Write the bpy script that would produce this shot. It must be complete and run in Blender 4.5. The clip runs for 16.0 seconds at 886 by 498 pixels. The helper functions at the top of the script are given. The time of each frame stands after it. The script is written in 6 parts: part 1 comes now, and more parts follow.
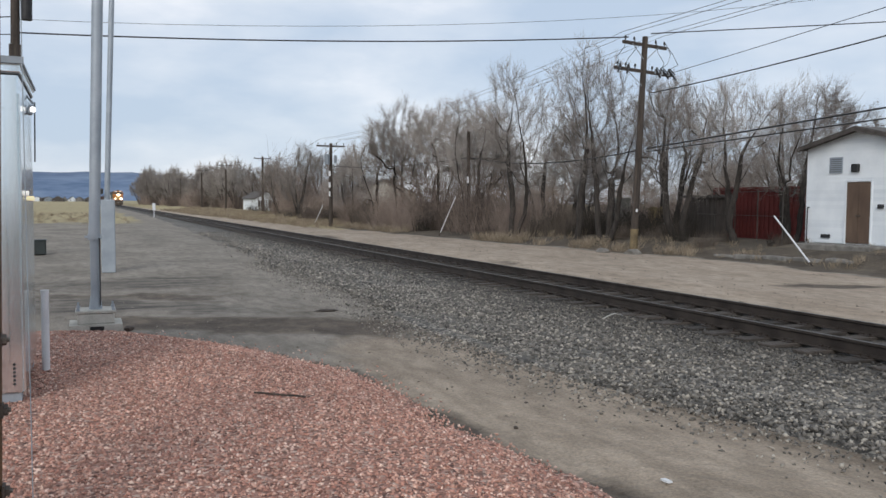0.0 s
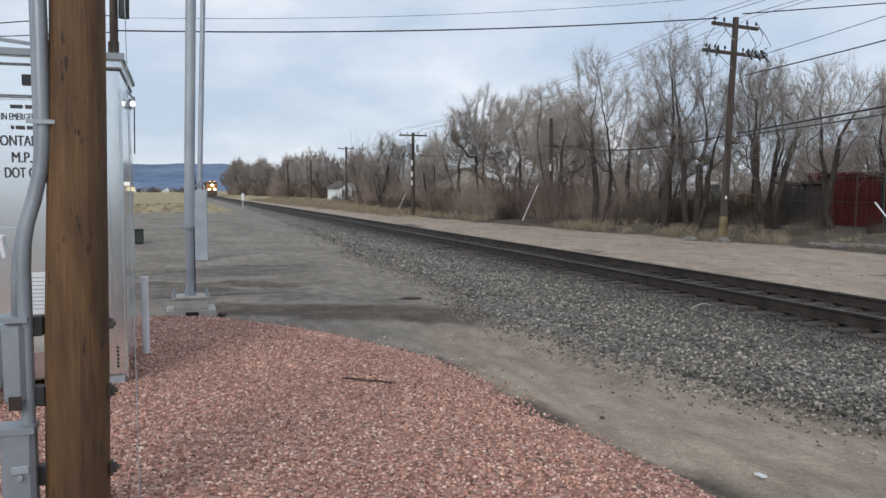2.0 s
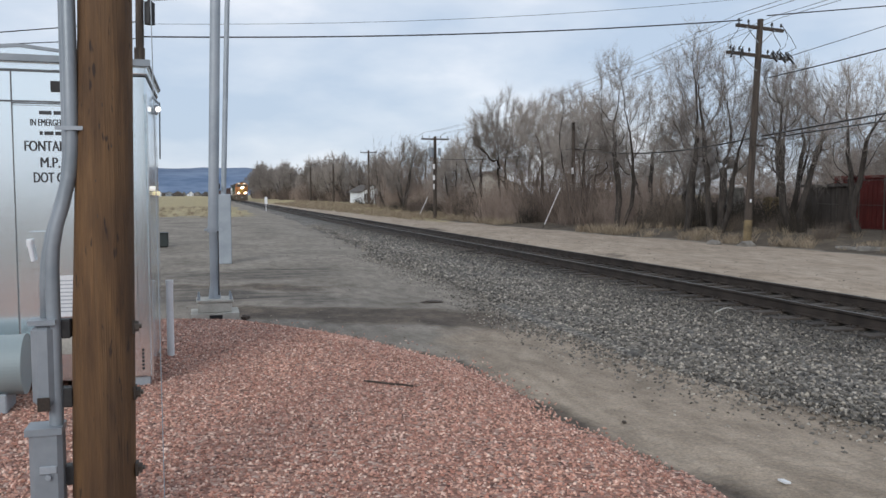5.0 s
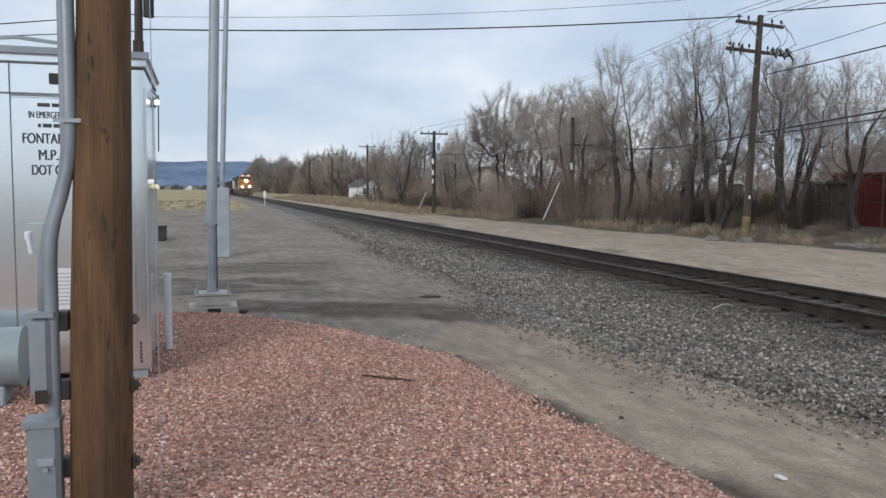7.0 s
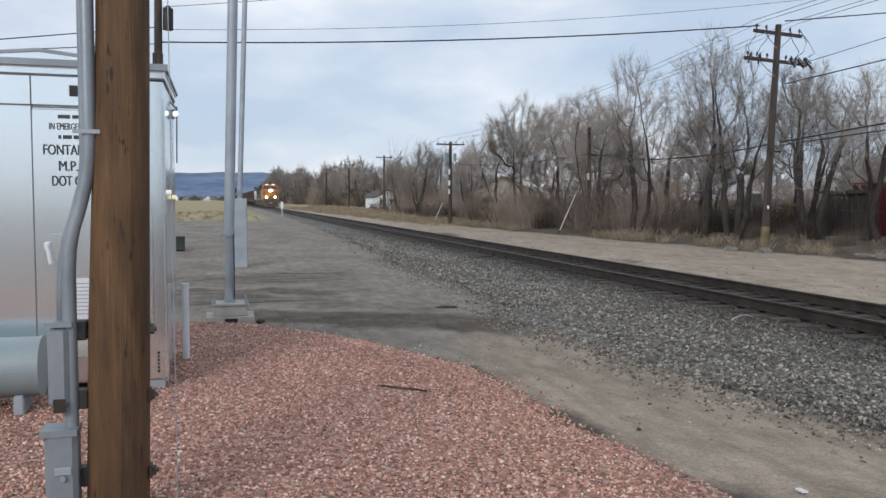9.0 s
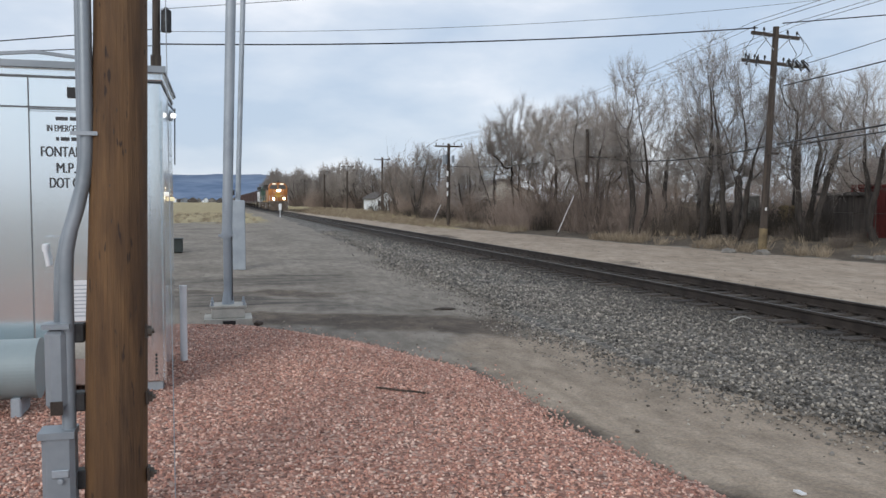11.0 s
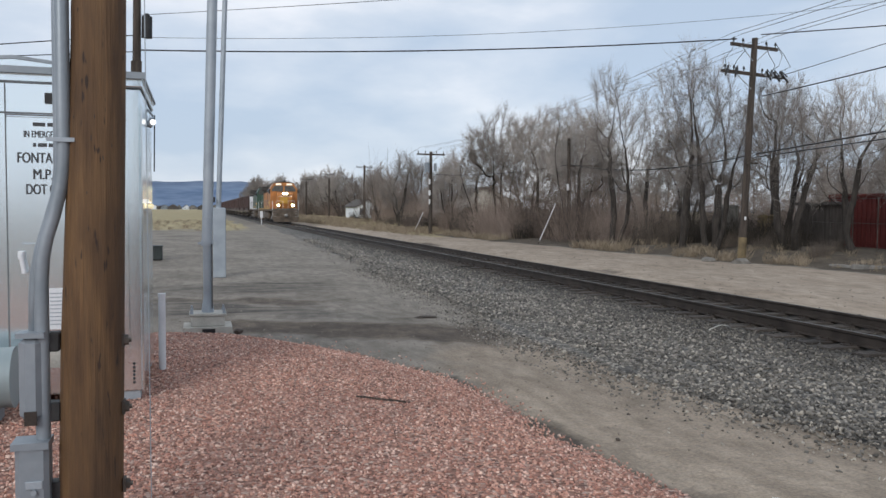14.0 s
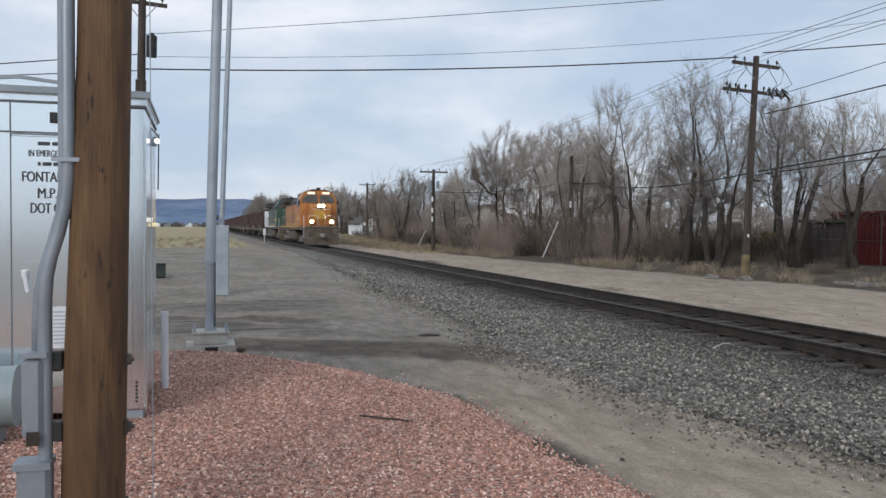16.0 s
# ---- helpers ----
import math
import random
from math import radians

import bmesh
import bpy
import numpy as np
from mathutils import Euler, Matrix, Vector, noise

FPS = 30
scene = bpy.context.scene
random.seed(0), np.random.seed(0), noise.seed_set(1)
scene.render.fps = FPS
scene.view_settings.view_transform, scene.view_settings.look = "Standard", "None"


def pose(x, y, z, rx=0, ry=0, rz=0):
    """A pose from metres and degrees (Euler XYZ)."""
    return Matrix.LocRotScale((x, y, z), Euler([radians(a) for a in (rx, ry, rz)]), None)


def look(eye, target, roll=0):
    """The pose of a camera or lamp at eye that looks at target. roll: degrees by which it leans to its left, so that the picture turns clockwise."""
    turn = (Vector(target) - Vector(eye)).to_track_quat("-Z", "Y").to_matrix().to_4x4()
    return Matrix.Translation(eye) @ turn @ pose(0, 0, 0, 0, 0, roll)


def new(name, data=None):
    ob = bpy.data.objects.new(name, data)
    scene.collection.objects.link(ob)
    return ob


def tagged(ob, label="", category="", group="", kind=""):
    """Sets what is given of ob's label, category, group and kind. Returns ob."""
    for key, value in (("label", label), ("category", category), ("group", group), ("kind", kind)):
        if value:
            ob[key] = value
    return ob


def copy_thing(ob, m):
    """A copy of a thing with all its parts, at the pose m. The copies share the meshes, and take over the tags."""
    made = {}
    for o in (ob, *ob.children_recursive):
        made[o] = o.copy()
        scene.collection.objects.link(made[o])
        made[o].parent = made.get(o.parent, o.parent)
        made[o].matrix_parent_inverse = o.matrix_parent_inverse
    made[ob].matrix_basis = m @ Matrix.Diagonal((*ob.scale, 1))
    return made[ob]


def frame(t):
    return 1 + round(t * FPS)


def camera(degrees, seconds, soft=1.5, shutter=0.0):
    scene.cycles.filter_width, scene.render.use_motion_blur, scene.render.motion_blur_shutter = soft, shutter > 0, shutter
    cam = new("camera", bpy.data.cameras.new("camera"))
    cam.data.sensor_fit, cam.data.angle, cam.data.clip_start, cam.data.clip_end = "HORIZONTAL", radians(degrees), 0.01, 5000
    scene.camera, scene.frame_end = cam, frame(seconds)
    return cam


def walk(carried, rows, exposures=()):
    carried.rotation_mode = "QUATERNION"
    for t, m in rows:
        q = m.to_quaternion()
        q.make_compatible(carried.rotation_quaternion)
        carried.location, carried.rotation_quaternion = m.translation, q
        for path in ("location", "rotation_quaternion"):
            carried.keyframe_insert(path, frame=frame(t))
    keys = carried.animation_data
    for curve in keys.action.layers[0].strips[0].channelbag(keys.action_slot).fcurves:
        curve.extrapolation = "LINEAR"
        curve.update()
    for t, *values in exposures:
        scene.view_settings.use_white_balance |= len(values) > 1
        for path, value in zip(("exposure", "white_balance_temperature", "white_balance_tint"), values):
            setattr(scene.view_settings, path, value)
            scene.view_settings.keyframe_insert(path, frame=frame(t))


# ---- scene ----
cam = camera(57.64, 16.0, soft=1.5)
# seconds, x, y, z, tilt, roll, turn: a hand-held phone turned on the spot
PATH = [
    (0.0, 0.013, -0.007, 1.551, -3.28, -0.48, -23.86),
    (0.5, 0.004, 0.002, 1.548, -3.79, 0.38, -21.45),
    (1.0, -0.001, -0.006, 1.550, -3.55, -0.57, -19.86),
    (1.5, -0.004, -0.004, 1.548, -3.69, -0.36, -19.15),
    (2.0, -0.014, 0.005, 1.546, -4.12, -0.08, -18.09),
    (2.5, -0.006, -0.002, 1.549, -4.20, 0.16, -17.36),
    (3.0, -0.008, -0.005, 1.544, -4.21, 0.07, -17.66),
    (3.5, -0.010, -0.008, 1.548, -3.90, 0.16, -17.87),
    (4.0, -0.009, -0.011, 1.549, -3.17, -0.03, -17.96),
    (4.5, -0.015, -0.014, 1.546, -3.15, -0.04, -17.37),
    (5.0, -0.015, -0.016, 1.550, -3.87, -0.01, -16.53),
    (7.5, -0.014, -0.014, 1.549, -4.24, -0.34, -16.63),
    (8.0, -0.014, -0.011, 1.549, -3.69, -0.23, -16.45),
    (8.5, -0.013, -0.012, 1.548, -3.42, -0.30, -15.83),
    (9.0, -0.009, -0.011, 1.546, -3.50, -0.23, -15.44),
    (11.5, -0.007, -0.008, 1.546, -3.34, -0.25, -15.67),
    (12.0, -0.003, -0.005, 1.547, -3.36, -0.32, -15.98),
    (12.5, 0.001, -0.002, 1.549, -3.22, -0.24, -16.44),
    (13.0, 0.001, -0.001, 1.550, -3.09, -0.45, -16.63),
    (13.5, 0.000, 0.001, 1.547, -3.02, -0.29, -17.29),
    (14.0, 0.000, 0.000, 1.548, -2.79, -0.44, -16.84),
    (14.5, -0.001, -0.002, 1.548, -2.47, -0.19, -16.64),
    (15.0, 0.003, -0.001, 1.551, -2.48, -0.29, -16.76),
    (15.5, -0.001, 0.002, 1.551, -2.20, -0.22, -16.44),
    (16.0, -0.003, 0.004, 1.557, -1.56, -0.41, -16.65),
]
walk(cam, [(t, pose(x, y, z, 90 + p, r, w)) for t, x, y, z, p, r, w in PATH],
     [(0.0, 0.0, 6500, 10), (4.0, 0.0, 6430, 10), (13.5, 0.0, 6430, 10), (14.8, -0.09, 6400, 10), (16.0, -0.08, 6360, 10)])

# ---- light ----
SUN_EL, SUN_AZ = radians(28), radians(215)
world = bpy.data.worlds.new("overcast_sky")
scene.world = world
world.use_nodes = True
wn, wl = world.node_tree.nodes, world.node_tree.links
wn.clear()


def sky_nodes():
    out = wn.new("ShaderNodeOutputWorld")
    sky = wn.new("ShaderNodeTexSky")
    sky.sky_type, sky.sun_disc, sky.sun_elevation, sky.sun_rotation = "NISHITA", False, SUN_EL, SUN_AZ
    b1 = wn.new("ShaderNodeBackground")
    b1.inputs[1].default_value = 0.10
    wl.new(sky.outputs[0], b1.inputs[0])
    tc = wn.new("ShaderNodeTexCoord")
    mp = wn.new("ShaderNodeMapping")
    mp.inputs["Scale"].default_value = (1.0, 1.0, 2.6)
    wl.new(tc.outputs["Generated"], mp.inputs[0])
    n1 = wn.new("ShaderNodeTexNoise")
    n1.inputs["Scale"].default_value, n1.inputs["Detail"].default_value, n1.inputs["Roughness"].default_value = 2.6, 7, 0.52
    wl.new(mp.outputs[0], n1.inputs["Vector"])
    ramp = wn.new("ShaderNodeValToRGB")
    e = ramp.color_ramp.elements
    e[0].position, e[0].color = 0.39, (0.50, 0.60, 0.74, 1)
    e[1].position, e[1].color = 0.63, (0.90, 0.92, 0.97, 1)
    m = e.new(0.52)
    m.color = (0.66, 0.73, 0.83, 1)
    wl.new(n1.outputs[0], ramp.inputs[0])
    b2 = wn.new("ShaderNodeBackground")
    b2.inputs[1].default_value = 1.10
    wl.new(ramp.outputs[0], b2.inputs[0])
    mix = wn.new("ShaderNodeMixShader")
    mix.inputs[0].default_value = 0.88
    wl.new(b1.outputs[0], mix.inputs[1])
    wl.new(b2.outputs[0], mix.inputs[2])
    wl.new(mix.outputs[0], out.inputs[0])


sky_nodes()
sun = new("sun", bpy.data.lights.new("sun", "SUN"))
sun.data.energy, sun.data.angle, sun.data.color = 1.5, radians(25), (1.0, 0.98, 0.95)
sun.matrix_world = look((0, 0, 30), (30 * math.cos(SUN_EL) * -math.sin(SUN_AZ), 30 * math.cos(SUN_EL) * -math.cos(SUN_AZ), 30 - 30 * math.sin(SUN_EL)))
scene.view_settings.exposure = 0.0


# ---- materials ----
def material(name, c1, c2, scale=4.0, rough=0.8, metal=0.0, bump=0.0, bump_scale=60.0, fine=0.25, island=0.0, per_object=0.0, stretch=(1, 1, 1), coords="Object", streak=None):
    """Two colours mixed by a coarse and a fine noise, with relief."""
    m = bpy.data.materials.new(name)
    m.use_nodes = True
    n, l = m.node_tree.nodes, m.node_tree.links
    b = n["Principled BSDF"]
    tc = n.new("ShaderNodeTexCoord")
    mp = n.new("ShaderNodeMapping")
    mp.inputs["Scale"].default_value = stretch
    l.new(tc.outputs[coords], mp.inputs[0])
    n1, n2 = n.new("ShaderNodeTexNoise"), n.new("ShaderNodeTexNoise")
    n1.inputs["Scale"].default_value, n1.inputs["Detail"].default_value = scale, 5
    n2.inputs["Scale"].default_value, n2.inputs["Detail"].default_value = bump_scale, 4
    l.new(mp.outputs[0], n1.inputs["Vector"])
    l.new(mp.outputs[0], n2.inputs["Vector"])
    f = n.new("ShaderNodeMath")
    f.operation = "MULTIPLY_ADD"
    l.new(n2.outputs[0], f.inputs[0])
    f.inputs[1].default_value = fine * 2
    sub = n.new("ShaderNodeMath")
    sub.operation = "SUBTRACT"
    l.new(n1.outputs[0], sub.inputs[0])
    sub.inputs[1].default_value = fine
    l.new(sub.outputs[0], f.inputs[2])
    last = f.outputs[0]
    for amount, node, out in ((island, "ShaderNodeNewGeometry", "Random Per Island"), (per_object, "ShaderNodeObjectInfo", "Random")):
        if amount:
            r = n.new(node)
            a = n.new("ShaderNodeMath")
            a.operation = "MULTIPLY_ADD"
            l.new(r.outputs[out], a.inputs[0])
            a.inputs[1].default_value = amount
            o = n.new("ShaderNodeMath")
            o.operation = "SUBTRACT"
            l.new(last, o.inputs[0])
            o.inputs[1].default_value = amount / 2
            l.new(o.outputs[0], a.inputs[2])
            last = a.outputs[0]
    ramp = n.new("ShaderNodeValToRGB")
    ramp.color_ramp.elements[0].position, ramp.color_ramp.elements[1].position = 0.3, 0.7
    ramp.color_ramp.elements[0].color, ramp.color_ramp.elements[1].color = (*c1, 1), (*c2, 1)
    l.new(last, ramp.inputs[0])
    l.new(ramp.outputs[0], b.inputs["Base Color"])
    b.inputs["Roughness"].default_value, b.inputs["Metallic"].default_value = rough, metal
    if bump:
        bp = n.new("ShaderNodeBump")
        bp.inputs["Strength"].default_value, bp.inputs["Distance"].default_value = bump, 0.02
        l.new(n2.outputs[0], bp.inputs["Height"])
        l.new(bp.outputs[0], b.inputs["Normal"])
    return m


def glow(name, colour, strength):
    m = bpy.data.materials.new(name)
    m.use_nodes = True
    b = m.node_tree.nodes["Principled BSDF"]
    b.inputs["Base Color"].default_value = (*colour, 1)
    b.inputs["Emission Color"].default_value, b.inputs["Emission Strength"].default_value = (*colour, 1), strength
    return m


def gravel_material(name, colours, scale, bump, stain=False):
    """Loose stone: cells of differing colour with dark gaps."""
    m = bpy.data.materials.new(name)
    m.use_nodes = True
    n, l = m.node_tree.nodes, m.node_tree.links
    b = n["Principled BSDF"]
    tc = n.new("ShaderNodeTexCoord")
    v = n.new("ShaderNodeTexVoronoi")
    v.inputs["Scale"].default_value = scale
    l.new(tc.outputs["Object"], v.inputs["Vector"])
    ramp = n.new("ShaderNodeValToRGB")
    e = ramp.color_ramp.elements
    e[0].color, e[1].color = (*colours[0], 1), (*colours[-1], 1)
    for i, c in enumerate(colours[1:-1]):
        k = e.new((i + 1) / (len(colours) - 1))
        k.color = (*c, 1)
    sep = n.new("ShaderNodeSeparateColor")
    l.new(v.outputs["Color"], sep.inputs[0])
    l.new(sep.outputs[0], ramp.inputs[0])
    big = n.new("ShaderNodeTexNoise")
    big.inputs["Scale"].default_value, big.inputs["Detail"].default_value = 0.9, 5
    l.new(tc.outputs["Object"], big.inputs["Vector"])
    br = n.new("ShaderNodeValToRGB")
    br.color_ramp.elements[0].color, br.color_ramp.elements[1].color = (0.86, 0.86, 0.86, 1), (1.08, 1.07, 1.06, 1)
    l.new(big.outputs[0], br.inputs[0])
    mx = n.new("ShaderNodeMix")
    mx.data_type, mx.blend_type = "RGBA", "MULTIPLY"
    mx.inputs["Factor"].default_value = 1.0
    l.new(ramp.outputs[0], mx.inputs["A"])
    l.new(br.outputs[0], mx.inputs["B"])
    if stain:
        # brake dust and oil spread out from the rails
        sx, off, ab, nz, ad, rp, m2 = (n.new(k) for k in ("ShaderNodeSeparateXYZ", "ShaderNodeMath", "ShaderNodeMath", "ShaderNodeTexNoise", "ShaderNodeMath", "ShaderNodeValToRGB", "ShaderNodeMix"))
        l.new(tc.outputs["Object"], sx.inputs[0])
        off.operation, ab.operation, ad.operation = "SUBTRACT", "ABSOLUTE", "MULTIPLY_ADD"
        off.inputs[1].default_value = 9.55
        l.new(sx.outputs[0], off.inputs[0])
        l.new(off.outputs[0], ab.inputs[0])
        nz.inputs["Scale"].default_value, nz.inputs["Detail"].default_value = 0.9, 5
        l.new(tc.outputs["Object"], nz.inputs["Vector"])
        l.new(nz.outputs[0], ad.inputs[0])
        ad.inputs[1].default_value = 1.6
        l.new(ab.outputs[0], ad.inputs[2])
        mr = n.new("ShaderNodeMapRange")
        mr.inputs["From Min"].default_value, mr.inputs["From Max"].default_value = 1.7, 4.1
        l.new(ad.outputs[0], mr.inputs["Value"])
        l.new(mr.outputs[0], rp.inputs[0])
        rp.color_ramp.elements[0].color, rp.color_ramp.elements[1].color = (0.34, 0.32, 0.30, 1), (1.22, 1.19, 1.15, 1)
        m2.data_type, m2.blend_type = "RGBA", "MULTIPLY"
        m2.inputs["Factor"].default_value = 1.0
        l.new(mx.outputs["Result"], m2.inputs["A"])
        l.new(rp.outputs[0], m2.inputs["B"])
        mx = m2
    l.new(mx.outputs["Result"], b.inputs["Base Color"])
    b.inputs["Roughness"].default_value = 0.9
    bp = n.new("ShaderNodeBump")
    bp.inputs["Strength"].default_value, bp.inputs["Distance"].default_value, bp.invert = bump, 0.02, True
    l.new(v.outputs["Distance"], bp.inputs["Height"])
    l.new(bp.outputs[0], b.inputs["Normal"])
    return m


def stone_material(name, colours, stain=False):
    """Each loose stone takes its own colour."""
    m = bpy.data.materials.new(name)
    m.use_nodes = True
    n, l = m.node_tree.nodes, m.node_tree.links
    b = n["Principled BSDF"]
    g = n.new("ShaderNodeNewGeometry")
    ramp = n.new("ShaderNodeValToRGB")
    e = ramp.color_ramp.elements
    e[0].color, e[1].color = (*colours[0], 1), (*colours[-1], 1)
    for i, c in enumerate(colours[1:-1]):
        k = e.new((i + 1) / (len(colours) - 1))
        k.color = (*c, 1)
    l.new(g.outputs["Random Per Island"], ramp.inputs[0])
    tc = n.new("ShaderNodeTexCoord")
    big = n.new("ShaderNodeTexNoise")
    big.inputs["Scale"].default_value, big.inputs["Detail"].default_value = 0.8, 6
    l.new(tc.outputs["Object"], big.inputs["Vector"])
    br = n.new("ShaderNodeValToRGB")
    br.color_ramp.elements[0].position, br.color_ramp.elements[1].position = 0.3, 0.7
    br.color_ramp.elements[0].color, br.color_ramp.elements[1].color = (0.84, 0.84, 0.85, 1), (1.10, 1.08, 1.06, 1)
    l.new(big.outputs[0], br.inputs[0])
    mx = n.new("ShaderNodeMix")
    mx.data_type, mx.blend_type = "RGBA", "MULTIPLY"
    mx.inputs["Factor"].default_value = 1.0
    l.new(ramp.outputs[0], mx.inputs["A"])
    l.new(br.outputs[0], mx.inputs["B"])
    if stain:
        # brake dust and oil spread out from the rails
        sx, off, ab, nz, ad, rp, m2 = (n.new(k) for k in ("ShaderNodeSeparateXYZ", "ShaderNodeMath", "ShaderNodeMath", "ShaderNodeTexNoise", "ShaderNodeMath", "ShaderNodeValToRGB", "ShaderNodeMix"))
        l.new(tc.outputs["Object"], sx.inputs[0])
        off.operation, ab.operation, ad.operation = "SUBTRACT", "ABSOLUTE", "MULTIPLY_ADD"
        off.inputs[1].default_value = 9.55
        l.new(sx.outputs[0], off.inputs[0])
        l.new(off.outputs[0], ab.inputs[0])
        nz.inputs["Scale"].default_value, nz.inputs["Detail"].default_value = 0.9, 5
        l.new(tc.outputs["Object"], nz.inputs["Vector"])
        l.new(nz.outputs[0], ad.inputs[0])
        ad.inputs[1].default_value = 1.6
        l.new(ab.outputs[0], ad.inputs[2])
        mr = n.new("ShaderNodeMapRange")
        mr.inputs["From Min"].default_value, mr.inputs["From Max"].default_value = 1.7, 4.1
        l.new(ad.outputs[0], mr.inputs["Value"])
        l.new(mr.outputs[0], rp.inputs[0])
        rp.color_ramp.elements[0].color, rp.color_ramp.elements[1].color = (0.34, 0.32, 0.30, 1), (1.22, 1.19, 1.15, 1)
        m2.data_type, m2.blend_type = "RGBA", "MULTIPLY"
        m2.inputs["Factor"].default_value = 1.0
        l.new(mx.outputs["Result"], m2.inputs["A"])
        l.new(rp.outputs[0], m2.inputs["B"])
        mx = m2
    l.new(mx.outputs["Result"], b.inputs["Base Color"])
    b.inputs["Roughness"].default_value = 0.85
    return m


def ground_material():
    """Packed dirt: grey-brown hardpan, a pale lane, damp dark patches and dry yellow grass, by the ground's own zones."""
    m = bpy.data.materials.new("packed_dirt")
    m.use_nodes = True
    n, l = m.node_tree.nodes, m.node_tree.links
    b = n["Principled BSDF"]
    tc = n.new("ShaderNodeTexCoord")

    def noise_ramp(scale, c1, c2, stretch=(1, 1, 1), lo=0.3, hi=0.7):
        mp = n.new("ShaderNodeMapping")
        mp.inputs["Scale"].default_value = stretch
        l.new(tc.outputs["Object"], mp.inputs[0])
        t = n.new("ShaderNodeTexNoise")
        t.inputs["Scale"].default_value, t.inputs["Detail"].default_value, t.inputs["Roughness"].default_value = scale, 8, 0.6
        l.new(mp.outputs[0], t.inputs["Vector"])
        r = n.new("ShaderNodeValToRGB")
        r.color_ramp.elements[0].position, r.color_ramp.elements[1].position = lo, hi
        r.color_ramp.elements[0].color, r.color_ramp.elements[1].color = (*c1, 1), (*c2, 1)
        l.new(t.outputs[0], r.inputs[0])
        return r.outputs[0]

    base = noise_ramp(0.55, (0.183, 0.158, 0.128), (0.282, 0.248, 0.206), (1.0, 0.7, 1), 0.34, 0.66)
    for zone, c1, c2, scale, stretch in (
            ("road", (0.232, 0.183, 0.135), (0.36, 0.292, 0.222), 1.1, (1, 0.6, 1)),
            ("lane", (0.288, 0.226, 0.168), (0.42, 0.342, 0.266), 0.9, (1, 0.5, 1)),
            ("damp", (0.055, 0.041, 0.030), (0.150, 0.115, 0.084), 2.6, (1.0, 0.8, 1)),
            ("rut", (0.026, 0.022, 0.018), (0.235, 0.202, 0.166), 2.2, (0.30, 2.2, 1)),
            ("grass", (0.29, 0.235, 0.125), (0.43, 0.36, 0.20), 0.5, (1, 0.3, 1)),
            # litter coloured darker for the deep shade on the ground behind the verge
            ("shaded_litter_floor", (0.055, 0.043, 0.031), (0.135, 0.107, 0.077), 1.2, (1, 1, 1))):
        at = n.new("ShaderNodeAttribute")
        at.attribute_name = zone
        mx = n.new("ShaderNodeMix")
        mx.data_type = "RGBA"
        rag, add, cut = n.new("ShaderNodeTexNoise"), n.new("ShaderNodeMath"), n.new("ShaderNodeMapRange")
        rag.inputs["Scale"].default_value, rag.inputs["Detail"].default_value, rag.inputs["Roughness"].default_value = 1.3, 9, 0.65
        l.new(tc.outputs["Object"], rag.inputs["Vector"])
        add.operation = "ADD"
        l.new(at.outputs["Fac"], add.inputs[0])
        l.new(rag.outputs[0], add.inputs[1])
        cut.inputs["From Min"].default_value, cut.inputs["From Max"].default_value = 0.82, 1.18
        l.new(add.outputs[0], cut.inputs["Value"])
        l.new(cut.outputs[0], mx.inputs["Factor"])
        l.new(base, mx.inputs["A"])
        l.new(noise_ramp(scale, c1, c2, stretch), mx.inputs["B"])
        base = mx.outputs["Result"]
    blotch = noise_ramp(3.4, (0.66, 0.65, 0.63), (1.14, 1.14, 1.14), (1.5, 0.55, 1), 0.36, 0.60)
    mb = n.new("ShaderNodeMix")
    mb.data_type, mb.blend_type = "RGBA", "MULTIPLY"
    mb.inputs["Factor"].default_value = 0.7
    l.new(base, mb.inputs["A"])
    l.new(blotch, mb.inputs["B"])
    base = mb.outputs["Result"]
    fine = noise_ramp(42, (0.70, 0.70, 0.70), (1.20, 1.20, 1.20))
    mx = n.new("ShaderNodeMix")
    mx.data_type, mx.blend_type = "RGBA", "MULTIPLY"
    mx.inputs["Factor"].default_value = 1.0
    l.new(base, mx.inputs["A"])
    l.new(fine, mx.inputs["B"])
    l.new(mx.outputs["Result"], b.inputs["Base Color"])
    b.inputs["Roughness"].default_value = 0.95
    t = n.new("ShaderNodeTexNoise")
    t.inputs["Scale"].default_value, t.inputs["Detail"].default_value = 14, 8
    l.new(tc.outputs["Object"], t.inputs["Vector"])
    bp = n.new("ShaderNodeBump")
    bp.inputs["Strength"].default_value, bp.inputs["Distance"].default_value = 0.8, 0.05
    l.new(t.outputs[0], bp.inputs["Height"])
    l.new(bp.outputs[0], b.inputs["Normal"])
    return m


